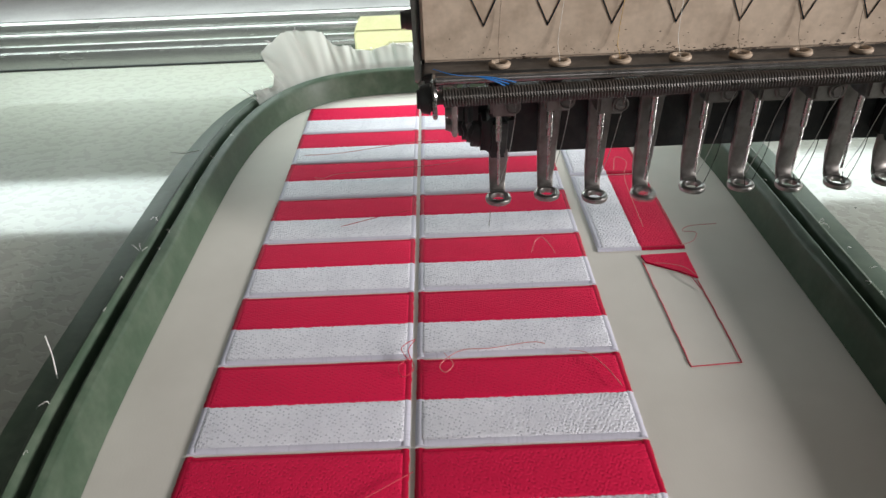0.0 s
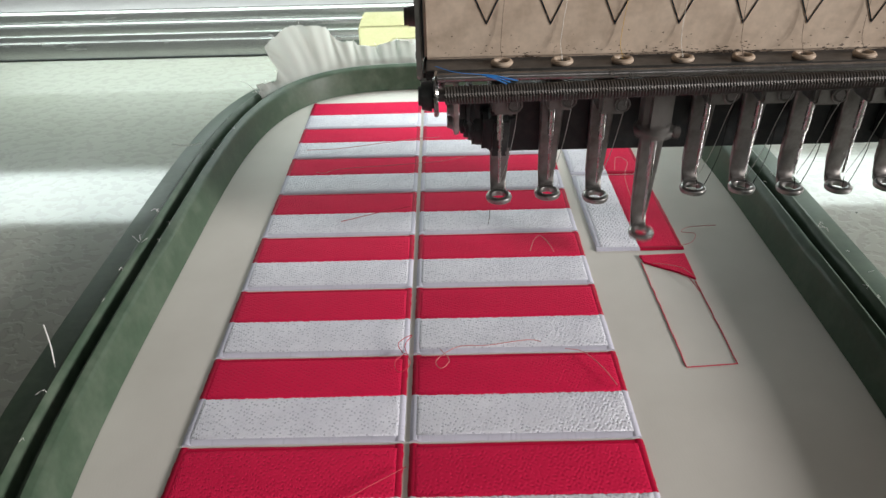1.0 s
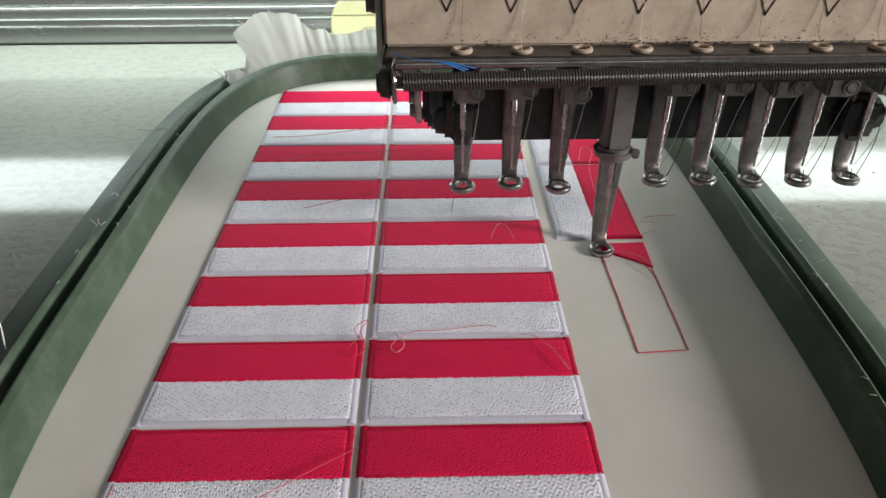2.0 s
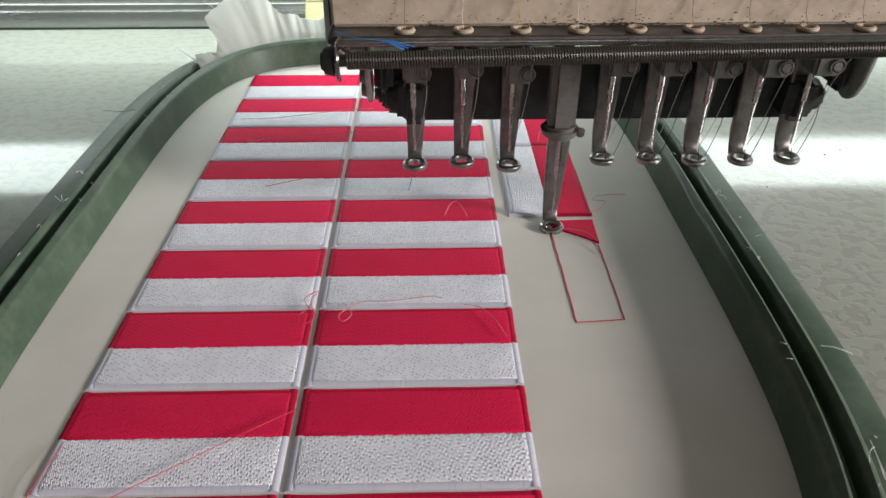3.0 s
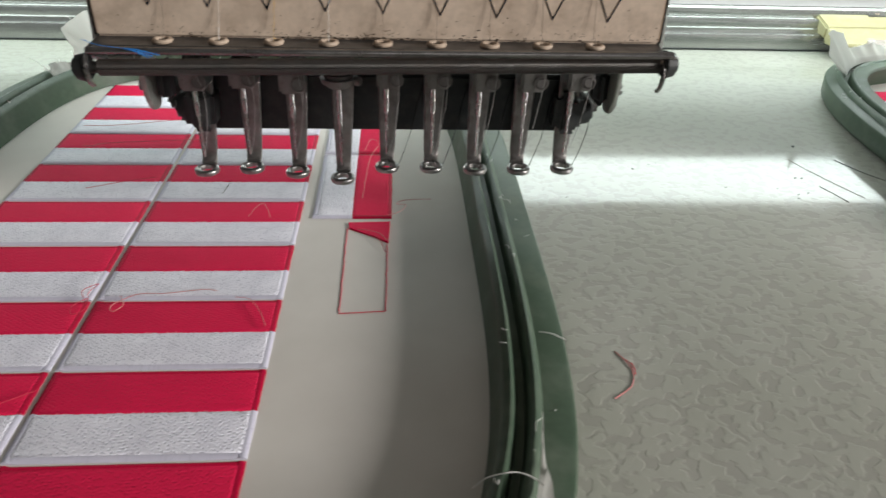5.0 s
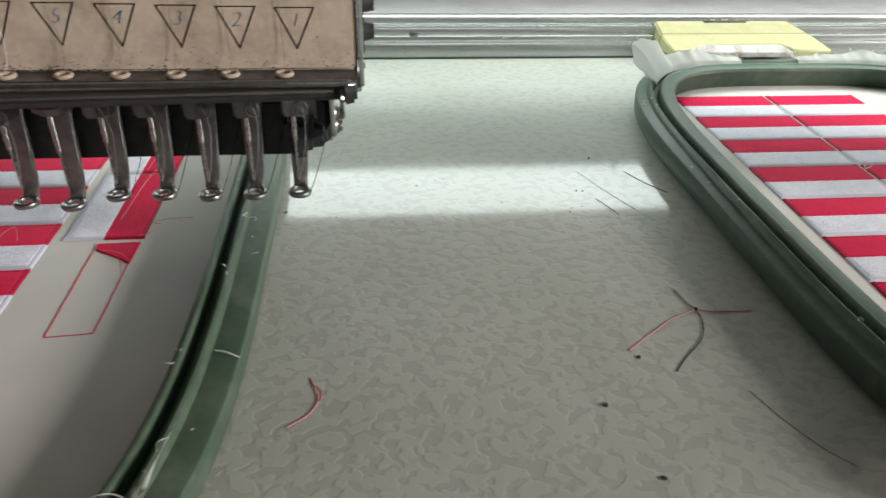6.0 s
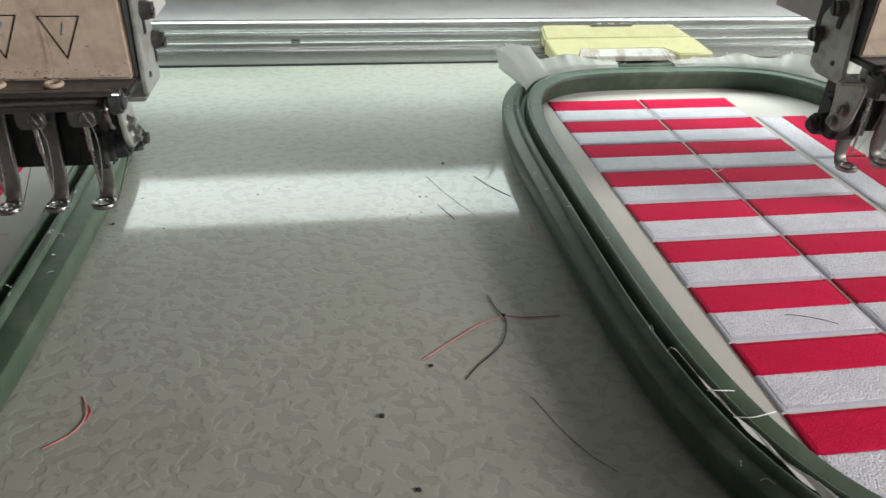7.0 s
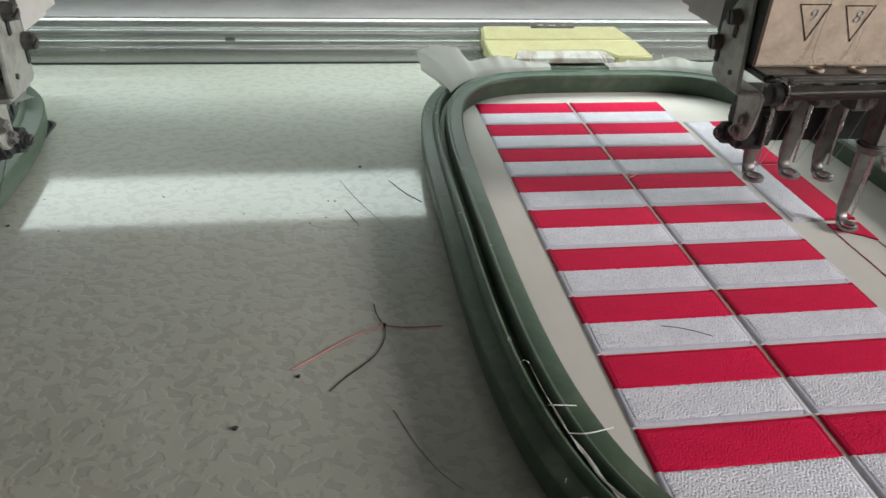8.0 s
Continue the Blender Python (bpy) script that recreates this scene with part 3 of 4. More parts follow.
def flag_patch(parent, w, h, rim=0.0019):
    """A red over white flag, centred, in a satin border; each field is a part."""
    patch = part("flag_patch", cushion(-w / 2 + rim * 0.5, w / 2 - rim * 0.5, -h / 2 + rim * 0.5, h / 2 - rim * 0.5, -0.0001, 0.0003), M_CLOTH, parent)
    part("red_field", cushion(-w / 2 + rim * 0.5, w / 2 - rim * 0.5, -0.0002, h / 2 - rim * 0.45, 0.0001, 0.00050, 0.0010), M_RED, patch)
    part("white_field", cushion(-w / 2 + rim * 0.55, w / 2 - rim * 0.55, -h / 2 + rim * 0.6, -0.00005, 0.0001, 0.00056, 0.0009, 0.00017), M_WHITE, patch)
    top = 0.00055
    part("red_border", ridge(-w / 2 + rim * 0.9, w / 2 - rim * 0.9, h / 2 - rim * 0.7, h / 2, 0, top), M_RED_Y_SHADED, patch)
    part("red_border", ridge(-w / 2, -w / 2 + rim, 0.0, h / 2, 0, top), M_RED_X_SHADED, patch)
    part("red_border", ridge(w / 2 - rim, w / 2, 0.0, h / 2, 0, top), M_RED_X_SHADED, patch)
    part("white_border", ridge(-w / 2 + rim * 0.9, w / 2 - rim * 0.9, -h / 2, -h / 2 + rim, 0, top), M_WHITE_Y_SHADED, patch)
    part("white_border", ridge(-w / 2, -w / 2 + rim, -h / 2, 0.0, 0, top), M_WHITE_X_SHADED, patch)
    part("white_border", ridge(w / 2 - rim, w / 2, -h / 2, 0.0, 0, top), M_WHITE_X_SHADED, patch)
    return patch


def cloth_sheet(number, pitch, turn, col, columns):
    """The hooped cloth with all that is stitched on it."""
    ob = thing("hooped_cloth", "off-white hooped cloth stitched with rows of red and white flags", "cloth", "hooped cloths")
    bm = bmesh.new()
    rim = [bm.verts.new(p + d * 0.0036 + Vector((0, 0, ZC))) for p, d in OVAL]
    wall = [bm.verts.new(p + d * 0.0040 + Vector((0, 0, 0.0045))) for p, d in OVAL]
    bm.faces.new(rim)
    for k in range(len(rim)):
        j = (k + 1) % len(rim)
        bm.faces.new((rim[k], rim[j], wall[j], wall[k]))
    part("sheet", bm, M_CLOTH, ob)
    loose_edges(ob, number)
    # flags, two in a row, nine rows
    spin = Matrix.Translation((-0.0659, 0.1138, 0)) @ Matrix.Rotation(radians(turn), 4, "Z") @ Matrix.Translation((0.0659, -0.1138, 0))
    keep = []
    for r in range(9):
        for x0, x1 in columns:
            y1 = 0.1140 - pitch * r
            m = spin @ Matrix.Translation(((x0 + x1) / 2, y1 - (pitch - 0.0007) / 2, ZC))
            if r == 0:
                keep.append(flag_patch(ob, x1 - x0, pitch - 0.0007))
                keep[-1].matrix_basis = m
            else:
                copy_thing(keep[0 if x0 < -0.05 else 1], m)
    # two finished flags that lie across, and the one being stitched
    for y in (0.0238, 0.0238 + 0.0456):
        f = flag_patch(ob, 0.0448, 0.0238)
        f.matrix_basis = spin @ Matrix.Translation((0.0398 + col[0], y + col[1], ZC)) @ Matrix.Rotation(radians(-90), 4, "Z")
    started = part("started_flag", prism([(0.0388, -0.0014), (0.0512, -0.0009), (0.0508, -0.0128), (0.0470, -0.0096), (0.0418, -0.0064), (0.0393, -0.0047)], ZC - 0.0002, ZC + 0.0005, 0.00012), M_RED, ob, "corner of red stitching just begun")
    started.matrix_basis = spin @ Matrix.Translation((*col, 0))
    line = [(0.0387, -0.0046), (0.0389, -0.0452), (0.0503, -0.0444), (0.0505, -0.0120)]
    pts = []
    rnd = random.Random(3)
    for a, b in zip(line, line[1:]):
        for k in range(22):
            f = k / 22
            pts.append((a[0] + (b[0] - a[0]) * f + rnd.uniform(-0.00012, 0.00012), a[1] + (b[1] - a[1]) * f, ZC + 0.00004 + 0.00008 * (k % 2)))
    outline = part("outline_stitch", tube(pts, 0.00016, 5), M_RED_THREAD, ob, "thin red running stitch outline")
    outline.matrix_basis = spin @ Matrix.Translation((*col, 0))
    return ob


def loose_edges(parent, number):
    # place along the oval (0 is the right side, 45 the far end, 90 the left side), height, reach, lean
    if number == 0:
        frill(parent, [(42, 0.002, 0.006, 0), (50, 0.0055, 0.008, 0), (54.4, 0.0055, 0.008, 0), (56.2, 0.0075, 0.007, 0), (57.6, 0.0160, 0.007, 0), (60.2, 0.0172, 0.008, 0.003), (61.6, 0.0140, 0.007, 0.006), (62.4, 0.0050, 0.004, 0.002), (63.2, 0.0012, 0.002, 0), (65.3, 0.0035, 0.002, 0), (66, 0.0008, 0.001, 0)], 2.0, 11, 0.0012)
        frill(parent, [(24, 0.003, 0.005, 0), (28, 0.011, 0.010, 0), (31, 0.012, 0.012, 0), (34, 0.003, 0.008, 0)], 2.6, 13)
        strip(parent, 160, 152, 14, 0.0082, 0.0140)
    else:
        frill(parent, [(50, 0.001, 0.005, 0), (56, 0.0045, 0.006, 0), (58.6, 0.0060, 0.006, 0), (59.6, 0.0140, 0.007, 0.003), (61.4, 0.0175, 0.012, 0.010), (63.0, 0.0190, 0.013, 0.017), (63.8, 0.0110, 0.010, 0.012), (64.4, 0.002, 0.003, 0)], 4.6, 21, 0.0011)
        frill(parent, [(21, 0.005, 0.006, 0), (24.5, 0.0215, 0.009, 0), (26.8, 0.0165, 0.010, 0), (29, 0.006, 0.009, 0), (33, 0.003, 0.008, 0), (43, 0.001, 0.005, 0)], 3.0, 23, 0.0012)
        strip(parent, 107, 118, 24, 0.0056, 0.0050)


def wedge(rim, z0, z1, low, bevel):
    """A plate over an outline whose top slopes from height z0 at its front to z1 at its back."""
    ya, yb = min(y for x, y in rim), max(y for x, y in rim)
    bm = prism(rim, low, low + 0.01)
    for v in bm.verts:
        if v.co.z > low + 0.005:
            v.co.z = z0 + (z1 - z0) * (v.co.y - ya) / (yb - ya)
    bmesh.ops.bevel(bm, geom=bm.edges[:], offset=bevel, segments=3, affect="EDGES")
    return bm


def clip():
    """The hoop's holder on the rail: a sloping body with two legs round a worn metal inset, and a cover over its back."""
    ob = thing("hoop_clip", "worn yellow plastic hoop holder on the aluminium rail", "clip", "hoop clips")
    front = [(-0.0395, 0.1640), (-0.0275, 0.1640), (-0.0240, 0.1700), (0.0220, 0.1700), (0.0290, 0.1640), (0.0490, 0.1640), (0.0440, 0.1800), (-0.0412, 0.1800)]
    part("holder", wedge(front, 0.0098, 0.0138, 0.0060, 0.0006), M_YELLOW, ob)
    back = [(-0.0415, 0.1796), (0.0436, 0.1796), (0.0360, 0.1985), (0.0325, 0.2010), (-0.0360, 0.2010), (-0.0400, 0.1975)]
    part("cover", wedge(back, 0.0142, 0.0186, 0.0080, 0.0011), M_YELLOW, ob)
    part("window", wedge([(-0.0265, 0.1644), (0.0280, 0.1644), (0.0222, 0.1698), (-0.0242, 0.1698)], 0.0086, 0.0112, 0.0060, 0.0003), M_INSET, ob, "worn metal inset")
    plate = part("badge", wedge([(-0.0125, 0.1925), (0.0125, 0.1925), (0.0110, 0.1975), (-0.0110, 0.1975)], 0.0175, 0.0184, 0.0140, 0.0003), M_DARK, ob, "small dark badge plate")
    for dx, r in ((-0.0068, 0.0013), (0.0, 0.0017), (0.0068, 0.0013)):
        part("mark", torus((dx, 0.1950, 0.0181), r, 0.0004, 14, 6, 0.7), M_CERAMIC, plate)
    return ob


# ---------------------------------------------------------------- sewing heads
NEEDLE = 0.0125


def presser_foot(parent, x, y, z, lean, working):
    foot = part("presser_foot", foot_arm(lean), M_STEEL, parent, "worn steel presser foot")
    foot.location = (x, y, z)
    part("ring", foot_ring(), M_RING, foot, "bright ring round the needle")
    part("needle", join(rod((0, 0, 0.004), (0, 0.0002, 0.016), 0.00030, 0.00045, 8), rod((0, 0.0002, 0.016), (0, 0.0004, 0.030), 0.0008, 0.0009, 10)), M_NEEDLE, foot, "thin bright needle")
    if working:
        return foot
    part("clamp", block(-0.0024, 0.0042, -0.0052, 0.0030, 0.0244, 0.0310, 0.0007), M_STEEL, foot)
    part("clamp_screw", join(screw((0.0027, -0.0053, 0.0271), (0, -1, 0.15), 0.0013, 0.0005, 0.7), torus((0.0027, -0.0057, 0.0271), 0.0017, 0.00028, 18, 6, 1.0, "y")), M_STEEL, foot, "slotted clamp screw")
    return foot


def foot_arm(lean):
    """A flat tapered bar that bends forward into the ring."""
    bm = bmesh.new()
    line = [(0.0028, 0.0002, 0.0019), (0.0038, 0.0007, 0.0020), (0.0046, 0.0022, 0.0020), (0.0050, 0.0055, 0.0022), (0.0050, 0.0120, 0.0025), (0.0050, 0.0220, 0.0029), (0.0050, 0.0300, 0.0031), (0.0050, 0.0420, 0.0031)]
    rings = []
    for y, z, half in line:
        t = 0.0008
        cx = lean * z
        corner = 0.0004
        ring = [(-half, -t + corner), (-half + corner, -t), (half - corner, -t), (half, -t + corner), (half, t), (-half, t)]
        rings.append([bm.verts.new((cx + a, y + (b if z > 0.003 else 0), z - (b if z <= 0.003 else 0))) for a, b in ring])
    for a, b in zip(rings, rings[1:]):
        for k in range(6):
            bm.faces.new((a[k], a[(k + 1) % 6], b[(k + 1) % 6], b[k]))
    bm.faces.new(rings[0])
    bm.faces.new(rings[-1][::-1])
    return bm


def foot_ring():
    bm = bmesh.new()
    prof = [(0.0018, -0.0007), (0.0017, 0.0), (0.0019, 0.0006), (0.0026, 0.0008), (0.0032, 0.0005), (0.0034, 0.0), (0.0032, -0.0007)]
    n = 28
    rings = [[bm.verts.new((r * math.cos(2 * math.pi * i / n), r * math.sin(2 * math.pi * i / n), z)) for r, z in prof] for i in range(n)]
    for i in range(n):
        for k in range(len(prof)):
            j = (k + 1) % len(prof)
            a, b = rings[i], rings[(i + 1) % n]
            bm.faces.new((a[k], b[k], b[j], a[j]))
    return bm


def glyph(text, size):
    """The built-in font's letter as a thin mesh, standing upright and facing the front."""
    cu = bpy.data.curves.new("glyph", "FONT")
    cu.body, cu.size, cu.align_x, cu.align_y, cu.extrude = text, size, "CENTER", "CENTER", 0.00006
    cu.shear, cu.offset = 0.28, -0.00020
    ob = new("glyph", cu)
    bpy.context.view_layer.update()
    me = bpy.data.meshes.new_from_object(ob.evaluated_get(bpy.context.evaluated_depsgraph_get()))
    bm = bmesh.new()
    bm.from_mesh(me)
    bpy.data.objects.remove(ob)
    bpy.data.curves.remove(cu)
    bpy.data.meshes.remove(me)
    bmesh.ops.rotate(bm, verts=bm.verts[:], matrix=Matrix.Rotation(radians(90), 3, "X"))
    return bm


def triangle_frame(w, h, line):
    """A printed triangle that stands on its tip, as a thin outline."""
    bm = bmesh.new()
    out = [(-w / 2, h), (w / 2, h), (0.0, 0.0)]
    ins = [(-w / 2 + line * 1.75, h - line), (w / 2 - line * 1.75, h - line), (0.0, line * 2.6)]
    o = [bm.verts.new((x, 0, z)) for x, z in out]
    i = [bm.verts.new((x, 0, z)) for x, z in ins]
    for k in range(3):
        j = (k + 1) % 3
        bm.faces.new((o[k], o[j], i[j], i[k]))
    bmesh.ops.solidify(bm, geom=bm.faces[:], thickness=0.0001)
    return bm


def upright(outline, x, half, bevel):
    """A plate across the head's length; the outline is given in y and z."""
    bm = prism(outline, x - half, x + half, bevel)
    for v in bm.verts:
        v.co = Vector((v.co.z, v.co.x, v.co.y))
    return bm


def slotted_plate(parent, x, sign, up):
    """The end plate of a head, with two slots and their screws, and a dark block behind its edge."""
    rim = [(-0.0090, 0.0530), (-0.0078, 0.0518), (0.0058, 0.0518), (0.0074, 0.0532), (0.0078, 0.0675), (0.0016, 0.0760), (0.0016, 0.1150), (-0.0045, 0.1150), (-0.0045, 0.0900), (-0.0060, 0.0760)]
    pl = part("end_plate", upright([(y, z + up) for y, z in rim], x, 0.0006, 0.0003), M_ZINC, parent, "worn zinc-plated end plate")
    for y, z in ((-0.0006, 0.0712 + up), (0.0062, 0.0622 + up)):
        edge = sorted((x + sign * 0.0005, x + sign * 0.0009))
        part("slot", block(edge[0], edge[1], y - 0.0011, y + 0.0011, z - 0.0058, z + 0.001, 0.0002), M_BLACK, pl)
        part("plate_screw", screw((x + sign * 0.0006, y, z), (sign, 0, 0), 0.0024, 0.0022, 1.1), M_DARK, pl)
    part("hole", rod((x + sign * 0.0005, -0.0031, 0.0560 + up), (x + sign * 0.0009, -0.0031, 0.0560 + up), 0.0008, n=10), M_BLACK, pl)
    near, far = sorted((x - sign * 0.0010, x - sign * 0.0040))
    part("stop_block", block(near, far, 0.0050, 0.0108, 0.0575, 0.0705, 0.0008), M_BLACK, pl)
    return pl


def casting_end(parent, sign, shift):
    """The lumpy black end of the casting behind the feet. shift: how far it sits back and up on this head."""
    def at(x):
        return x if sign < 0 else 0.1008 - x
    dy, dz = shift
    bm = bmesh.new()
    for x0, x1, y, z, r in ((-0.0094, -0.0040, 0.0108, 0.0312, 0.0040), (-0.0074, -0.0020, 0.0055, 0.0322, 0.0046), (-0.0062, -0.0010, 0.0112, 0.0375, 0.0042)):
        join(bm, rod((at(x0), y + dy, z + dz), (at(x1), y + dy, z + dz), r * 0.88, r, 20, bevel=0.0010))
    near, far = sorted((at(-0.0040), at(0.0040)))
    join(bm, block(near, far, 0.0006, 0.0190, 0.0286 + dz * 0.5, 0.0425, 0.0022, 3))
    near, far = sorted((at(-0.0100), at(-0.0052)))
    join(bm, block(near, far, -0.0040 + dy, 0.0050 + dy, 0.0360 + dz, 0.0500, 0.0020, 3))
    for v in bm.verts:
        v.co.x += 0.00030 * math.sin(v.co.z * 1900) + 0.00025 * math.sin(v.co.y * 1500)
    ob = part("casting_end", bm, M_BLACK, parent, "rounded black end of the casting")
    part("end_screw", screw((at(-0.0094), 0.0108 + dy, 0.0312 + dz), (sign, 0, 0), 0.0019, 0.0010, 1.0), M_DARK, ob)


def hanging_tab(parent, sign, shift):
    """A plated tab bent in under the end plate, with two screws. shift: how far this head's tabs sit back and up."""
    def at(x):
        return x if sign < 0 else 0.1000 - x
    dy, dz = shift
    rim = [(0.0040, 0.0512 - dz * 0.2), (-0.0086, 0.0512 - dz * 0.2), (-0.0097, 0.0500 - dz * 0.2), (-0.0090, 0.0440), (-0.0080, 0.0392), (-0.0062, 0.0362), (-0.0040, 0.0346), (-0.0014, 0.0340), (0.0006, 0.0346), (0.0018, 0.0362), (0.0022, 0.0440)]
    tab = part("hanging_tab", upright([(y + dy, z + dz) for y, z in rim], at(-0.0108), 0.0006, 0.0003), M_ZINC, parent, "zinc-plated tab with two slotted screws")
    near, far = sorted((at(-0.0188), at(-0.0110)))
    part("shelf", block(near, far, -0.0088, 0.0050, 0.0508 + dz * 0.8, 0.0519 + dz * 0.8, 0.0003), M_ZINC, tab)
    for y, z in ((-0.0043, 0.0417), (-0.0012, 0.0370)):
        c = (at(-0.0114), y + dy, z + dz)
        part("tab_screw", screw(c, (sign, 0, 0), 0.0019, 0.0012, 0.5), M_STEEL, tab)
        part("washer", torus(c, 0.0021, 0.00035, 18, 6, 1.0, "x"), M_RING, tab)


def sewing_head(active, tab):
    ob = thing("sewing_head", "nine-needle embroidery head, grimy beige face, worn steel feet", "sewing head", "sewing heads")
    # face; its print drops a little towards the right
    slope = 0.00026
    face = part("face_panel", face_mesh(), M_BEIGE, ob, "beige face panel, oil-stained along its foot")
    for k in range(1, 10):
        x = -0.0043 + (9 - k) * 0.0135
        tri = part("triangle", triangle_frame(0.0094, 0.0101, 0.00026), M_INK, face, "blue printed triangle", smooth=False)
        tri.location = (x, -0.0109, 0.0672 - slope * (9 - k))
        digit = part("numeral", glyph(str(k), 0.0050), M_INK, face, smooth=False)
        digit.location = (x - 0.0002, -0.0109, 0.0741 - slope * (9 - k))
    rnd = random.Random(8)
    specks = bmesh.new()
    for k in range(170):
        x = rnd.uniform(-0.016, 0.117)
        z = 0.0602 + rnd.expovariate(1 / 0.0012)
        r = rnd.uniform(0.00006, 0.00017)
        if z < 0.072:
            bmesh.ops.create_icosphere(specks, subdivisions=1, radius=r, matrix=Matrix.Translation((x, -0.0108, z + 0.0008)) @ Matrix.Diagonal((1.6, 0.25, 0.8, 1)))
    spots = [rnd.uniform(-0.016, 0.116) for k in range(22)]
    for k in range(170):
        x = rnd.choice(spots) + rnd.gauss(0, 0.0022)
        if not -0.0170 < x < 0.1170:
            continue
        r = rnd.uniform(0.00008, 0.00030)
        bmesh.ops.create_icosphere(specks, subdivisions=1, radius=r, matrix=Matrix.Translation((x, -0.0108, 0.0601 + rnd.expovariate(1 / 0.00045))) @ Matrix.Diagonal((2.2, 0.2, 0.6, 1)))
    part("oil_specks", specks, M_DIRT, face, "dark oil specks")["kind"] = "stuff"
    part("needle_case", block(-0.0165, 0.1165, 0.0012, 0.045, 0.0625, 0.240, 0.003), M_FRAME, ob)
    part("head_arm", block(0.002, 0.074, 0.047, 0.52, 0.190, 0.40, 0.004), M_FRAME, ob)
    # foot of the face: steel strip, eyelets, wire bar, spring bar
    part("foot_strip", block(-0.0178, 0.1178, -0.0180, 0.006, 0.0578, 0.0600, 0.0006), M_DARK, ob, "oily steel strip")
    for k in range(9):
        part("eyelet", torus((-0.0012 + 0.0127 * k, -0.0148, 0.0605), 0.00175, 0.00062, 22, 8, 0.9), M_CERAMIC, ob, "brown ceramic thread eyelet")
    bar = curve_points([(-0.0142, -0.0173, 0.0570), (-0.0150, -0.0223, 0.0595), (-0.0135, -0.0245, 0.0607), (-0.009, -0.0248, 0.0610), (0.05, -0.0248, 0.0612), (0.110, -0.0248, 0.0615), (0.1155, -0.0245, 0.0612), (0.1170, -0.0223, 0.0598), (0.1162, -0.0173, 0.0572)], 6)
    part("wire_bar", tube(bar, 0.0009, 10), M_WIRE, ob, "bent steel wire bar")
    part("spring_rod", rod((-0.0160, -0.0230, 0.0566), (0.1160, -0.0230, 0.0588), 0.0013, n=12), M_DARK, ob)
    turns, pts = 208, []
    for i in range(turns * 12 + 1):
        a = 2 * math.pi * i / 12
        f = i / (turns * 12)
        pts.append((-0.0135 + 0.1272 * f, -0.0230 + 0.00165 * math.cos(a), 0.0566 + 0.0022 * f + 0.00165 * math.sin(a)))
    part("coil_spring", tube(pts, 0.00030, 6), M_SPRING, ob, "long tightly wound dark steel spring")
    for x, s, up in ((-0.0152, -1, 0.0), (0.1142, 1, 0.0024)):
        part("spring_clip", curved_clip(x), M_WIRE, ob)
        part("spring_knob", rod((x + s * 0.0002, -0.0230, 0.0566 + up), (x + s * 0.0036, -0.0230, 0.0566 + up), 0.0034, 0.0026, 16, bevel=0.0007), M_BLACK, ob, "black end knob")
    # needle bars and black guide block behind the feet
    part("guide_block", block(-0.0022, 0.1030, 0.0085, 0.0200, 0.0285, 0.0452, 0.0010), M_BLACK, ob, "black casting behind the feet")
    for sign in (-1, 1):
        casting_end(ob, sign, tab)
        hanging_tab(ob, sign, tab)
    # shade of the recess beside the face, made as thin black strips
    for x0, x1 in ((-0.0180, -0.0177), (0.1177, 0.1180)):
        part("side_cover", block(x0, x1, -0.0105, 0.0120, 0.0602, 0.1250, 0.0002), M_BLACK, ob, "dark strip standing for the shaded gap beside the face")
    slotted_plate(ob, -0.0189, -1, tab[1] * 0.8)
    slotted_plate(ob, 0.1189, 1, tab[1] * 0.8)
    for k in range(1, 10):
        x = (9 - k) * NEEDLE
        part("needle_bar", rod((x, 0.0030, 0.0490), (x, 0.0030, 0.090), 0.0027, n=14), M_PLATED, ob)
    feet = {}
    heights = (0.0004, 0.0001, 0.0, 0.0006, 0.0006, 0.0, -0.0011, 0.0002, -0.0006)
    for k in range(1, 10):
        feet[k] = presser_foot(ob, (9 - k) * NEEDLE, 0.0, 0.0207 + heights[k - 1], 0.030, k == active)
    part("needle_holder", holder_mesh(), M_HOLDER, feet[active], "grey steel needle holder that rides with the foot")
    # threads from the eyelets to the needles
    rnd = random.Random(4)
    for k in range(1, 10):
        x = (9 - k) * NEEDLE
        e = -0.0012 + 0.0127 * (9 - k)
        mat = M_YELLOW_THREAD if k == 7 else (M_BROWN_THREAD if k in (9, 5, 3, 2, 1, 4) else M_WHITE_THREAD)
        up = 0.0130 if k in (9, 7, 5) else 0.006
        thread("upper_thread", [(e + rnd.uniform(-0.001, 0.002), -0.0113, 0.0604 + up + 0.011), (e, -0.0116, 0.0650), (e, -0.0138, 0.0614), (e + 0.0006, -0.0180, 0.0560)], mat, ob, 0.00006)
        if k != active:
            thread("needle_thread", [(x + 0.0030, -0.0100, 0.0530), (x + 0.0034, -0.0040, 0.0430), (x + 0.0022, -0.0022, 0.0330), (x + 0.0003, -0.0008, 0.0250)], M_GREY_THREAD, ob, 0.00008)
        if k in (1, 2, 3, 4, 5):
            thread("loose_tail", [(x + 0.0003, -0.0006, 0.0240), (x + 0.0022, 0.0008, 0.0195), (x + 0.0062, 0.0030, 0.0290), (x + 0.0085, 0.0070, 0.0370), (x + 0.0105, 0.0080, 0.0440)], M_BLACK_THREAD, ob, 0.00010)
    return ob, feet[active]


def face_mesh():
    return block(-0.0176, 0.1176, -0.0108, 0.0010, 0.0600, 0.1300, 0.0006)


def curved_clip(x):
    pts = curve_points([(x, -0.0173, 0.0595), (x, -0.0233, 0.0602), (x, -0.0259, 0.0580), (x, -0.0255, 0.0545), (x, -0.0238, 0.0528)], 5)
    return tube(pts, 0.00055, 6)


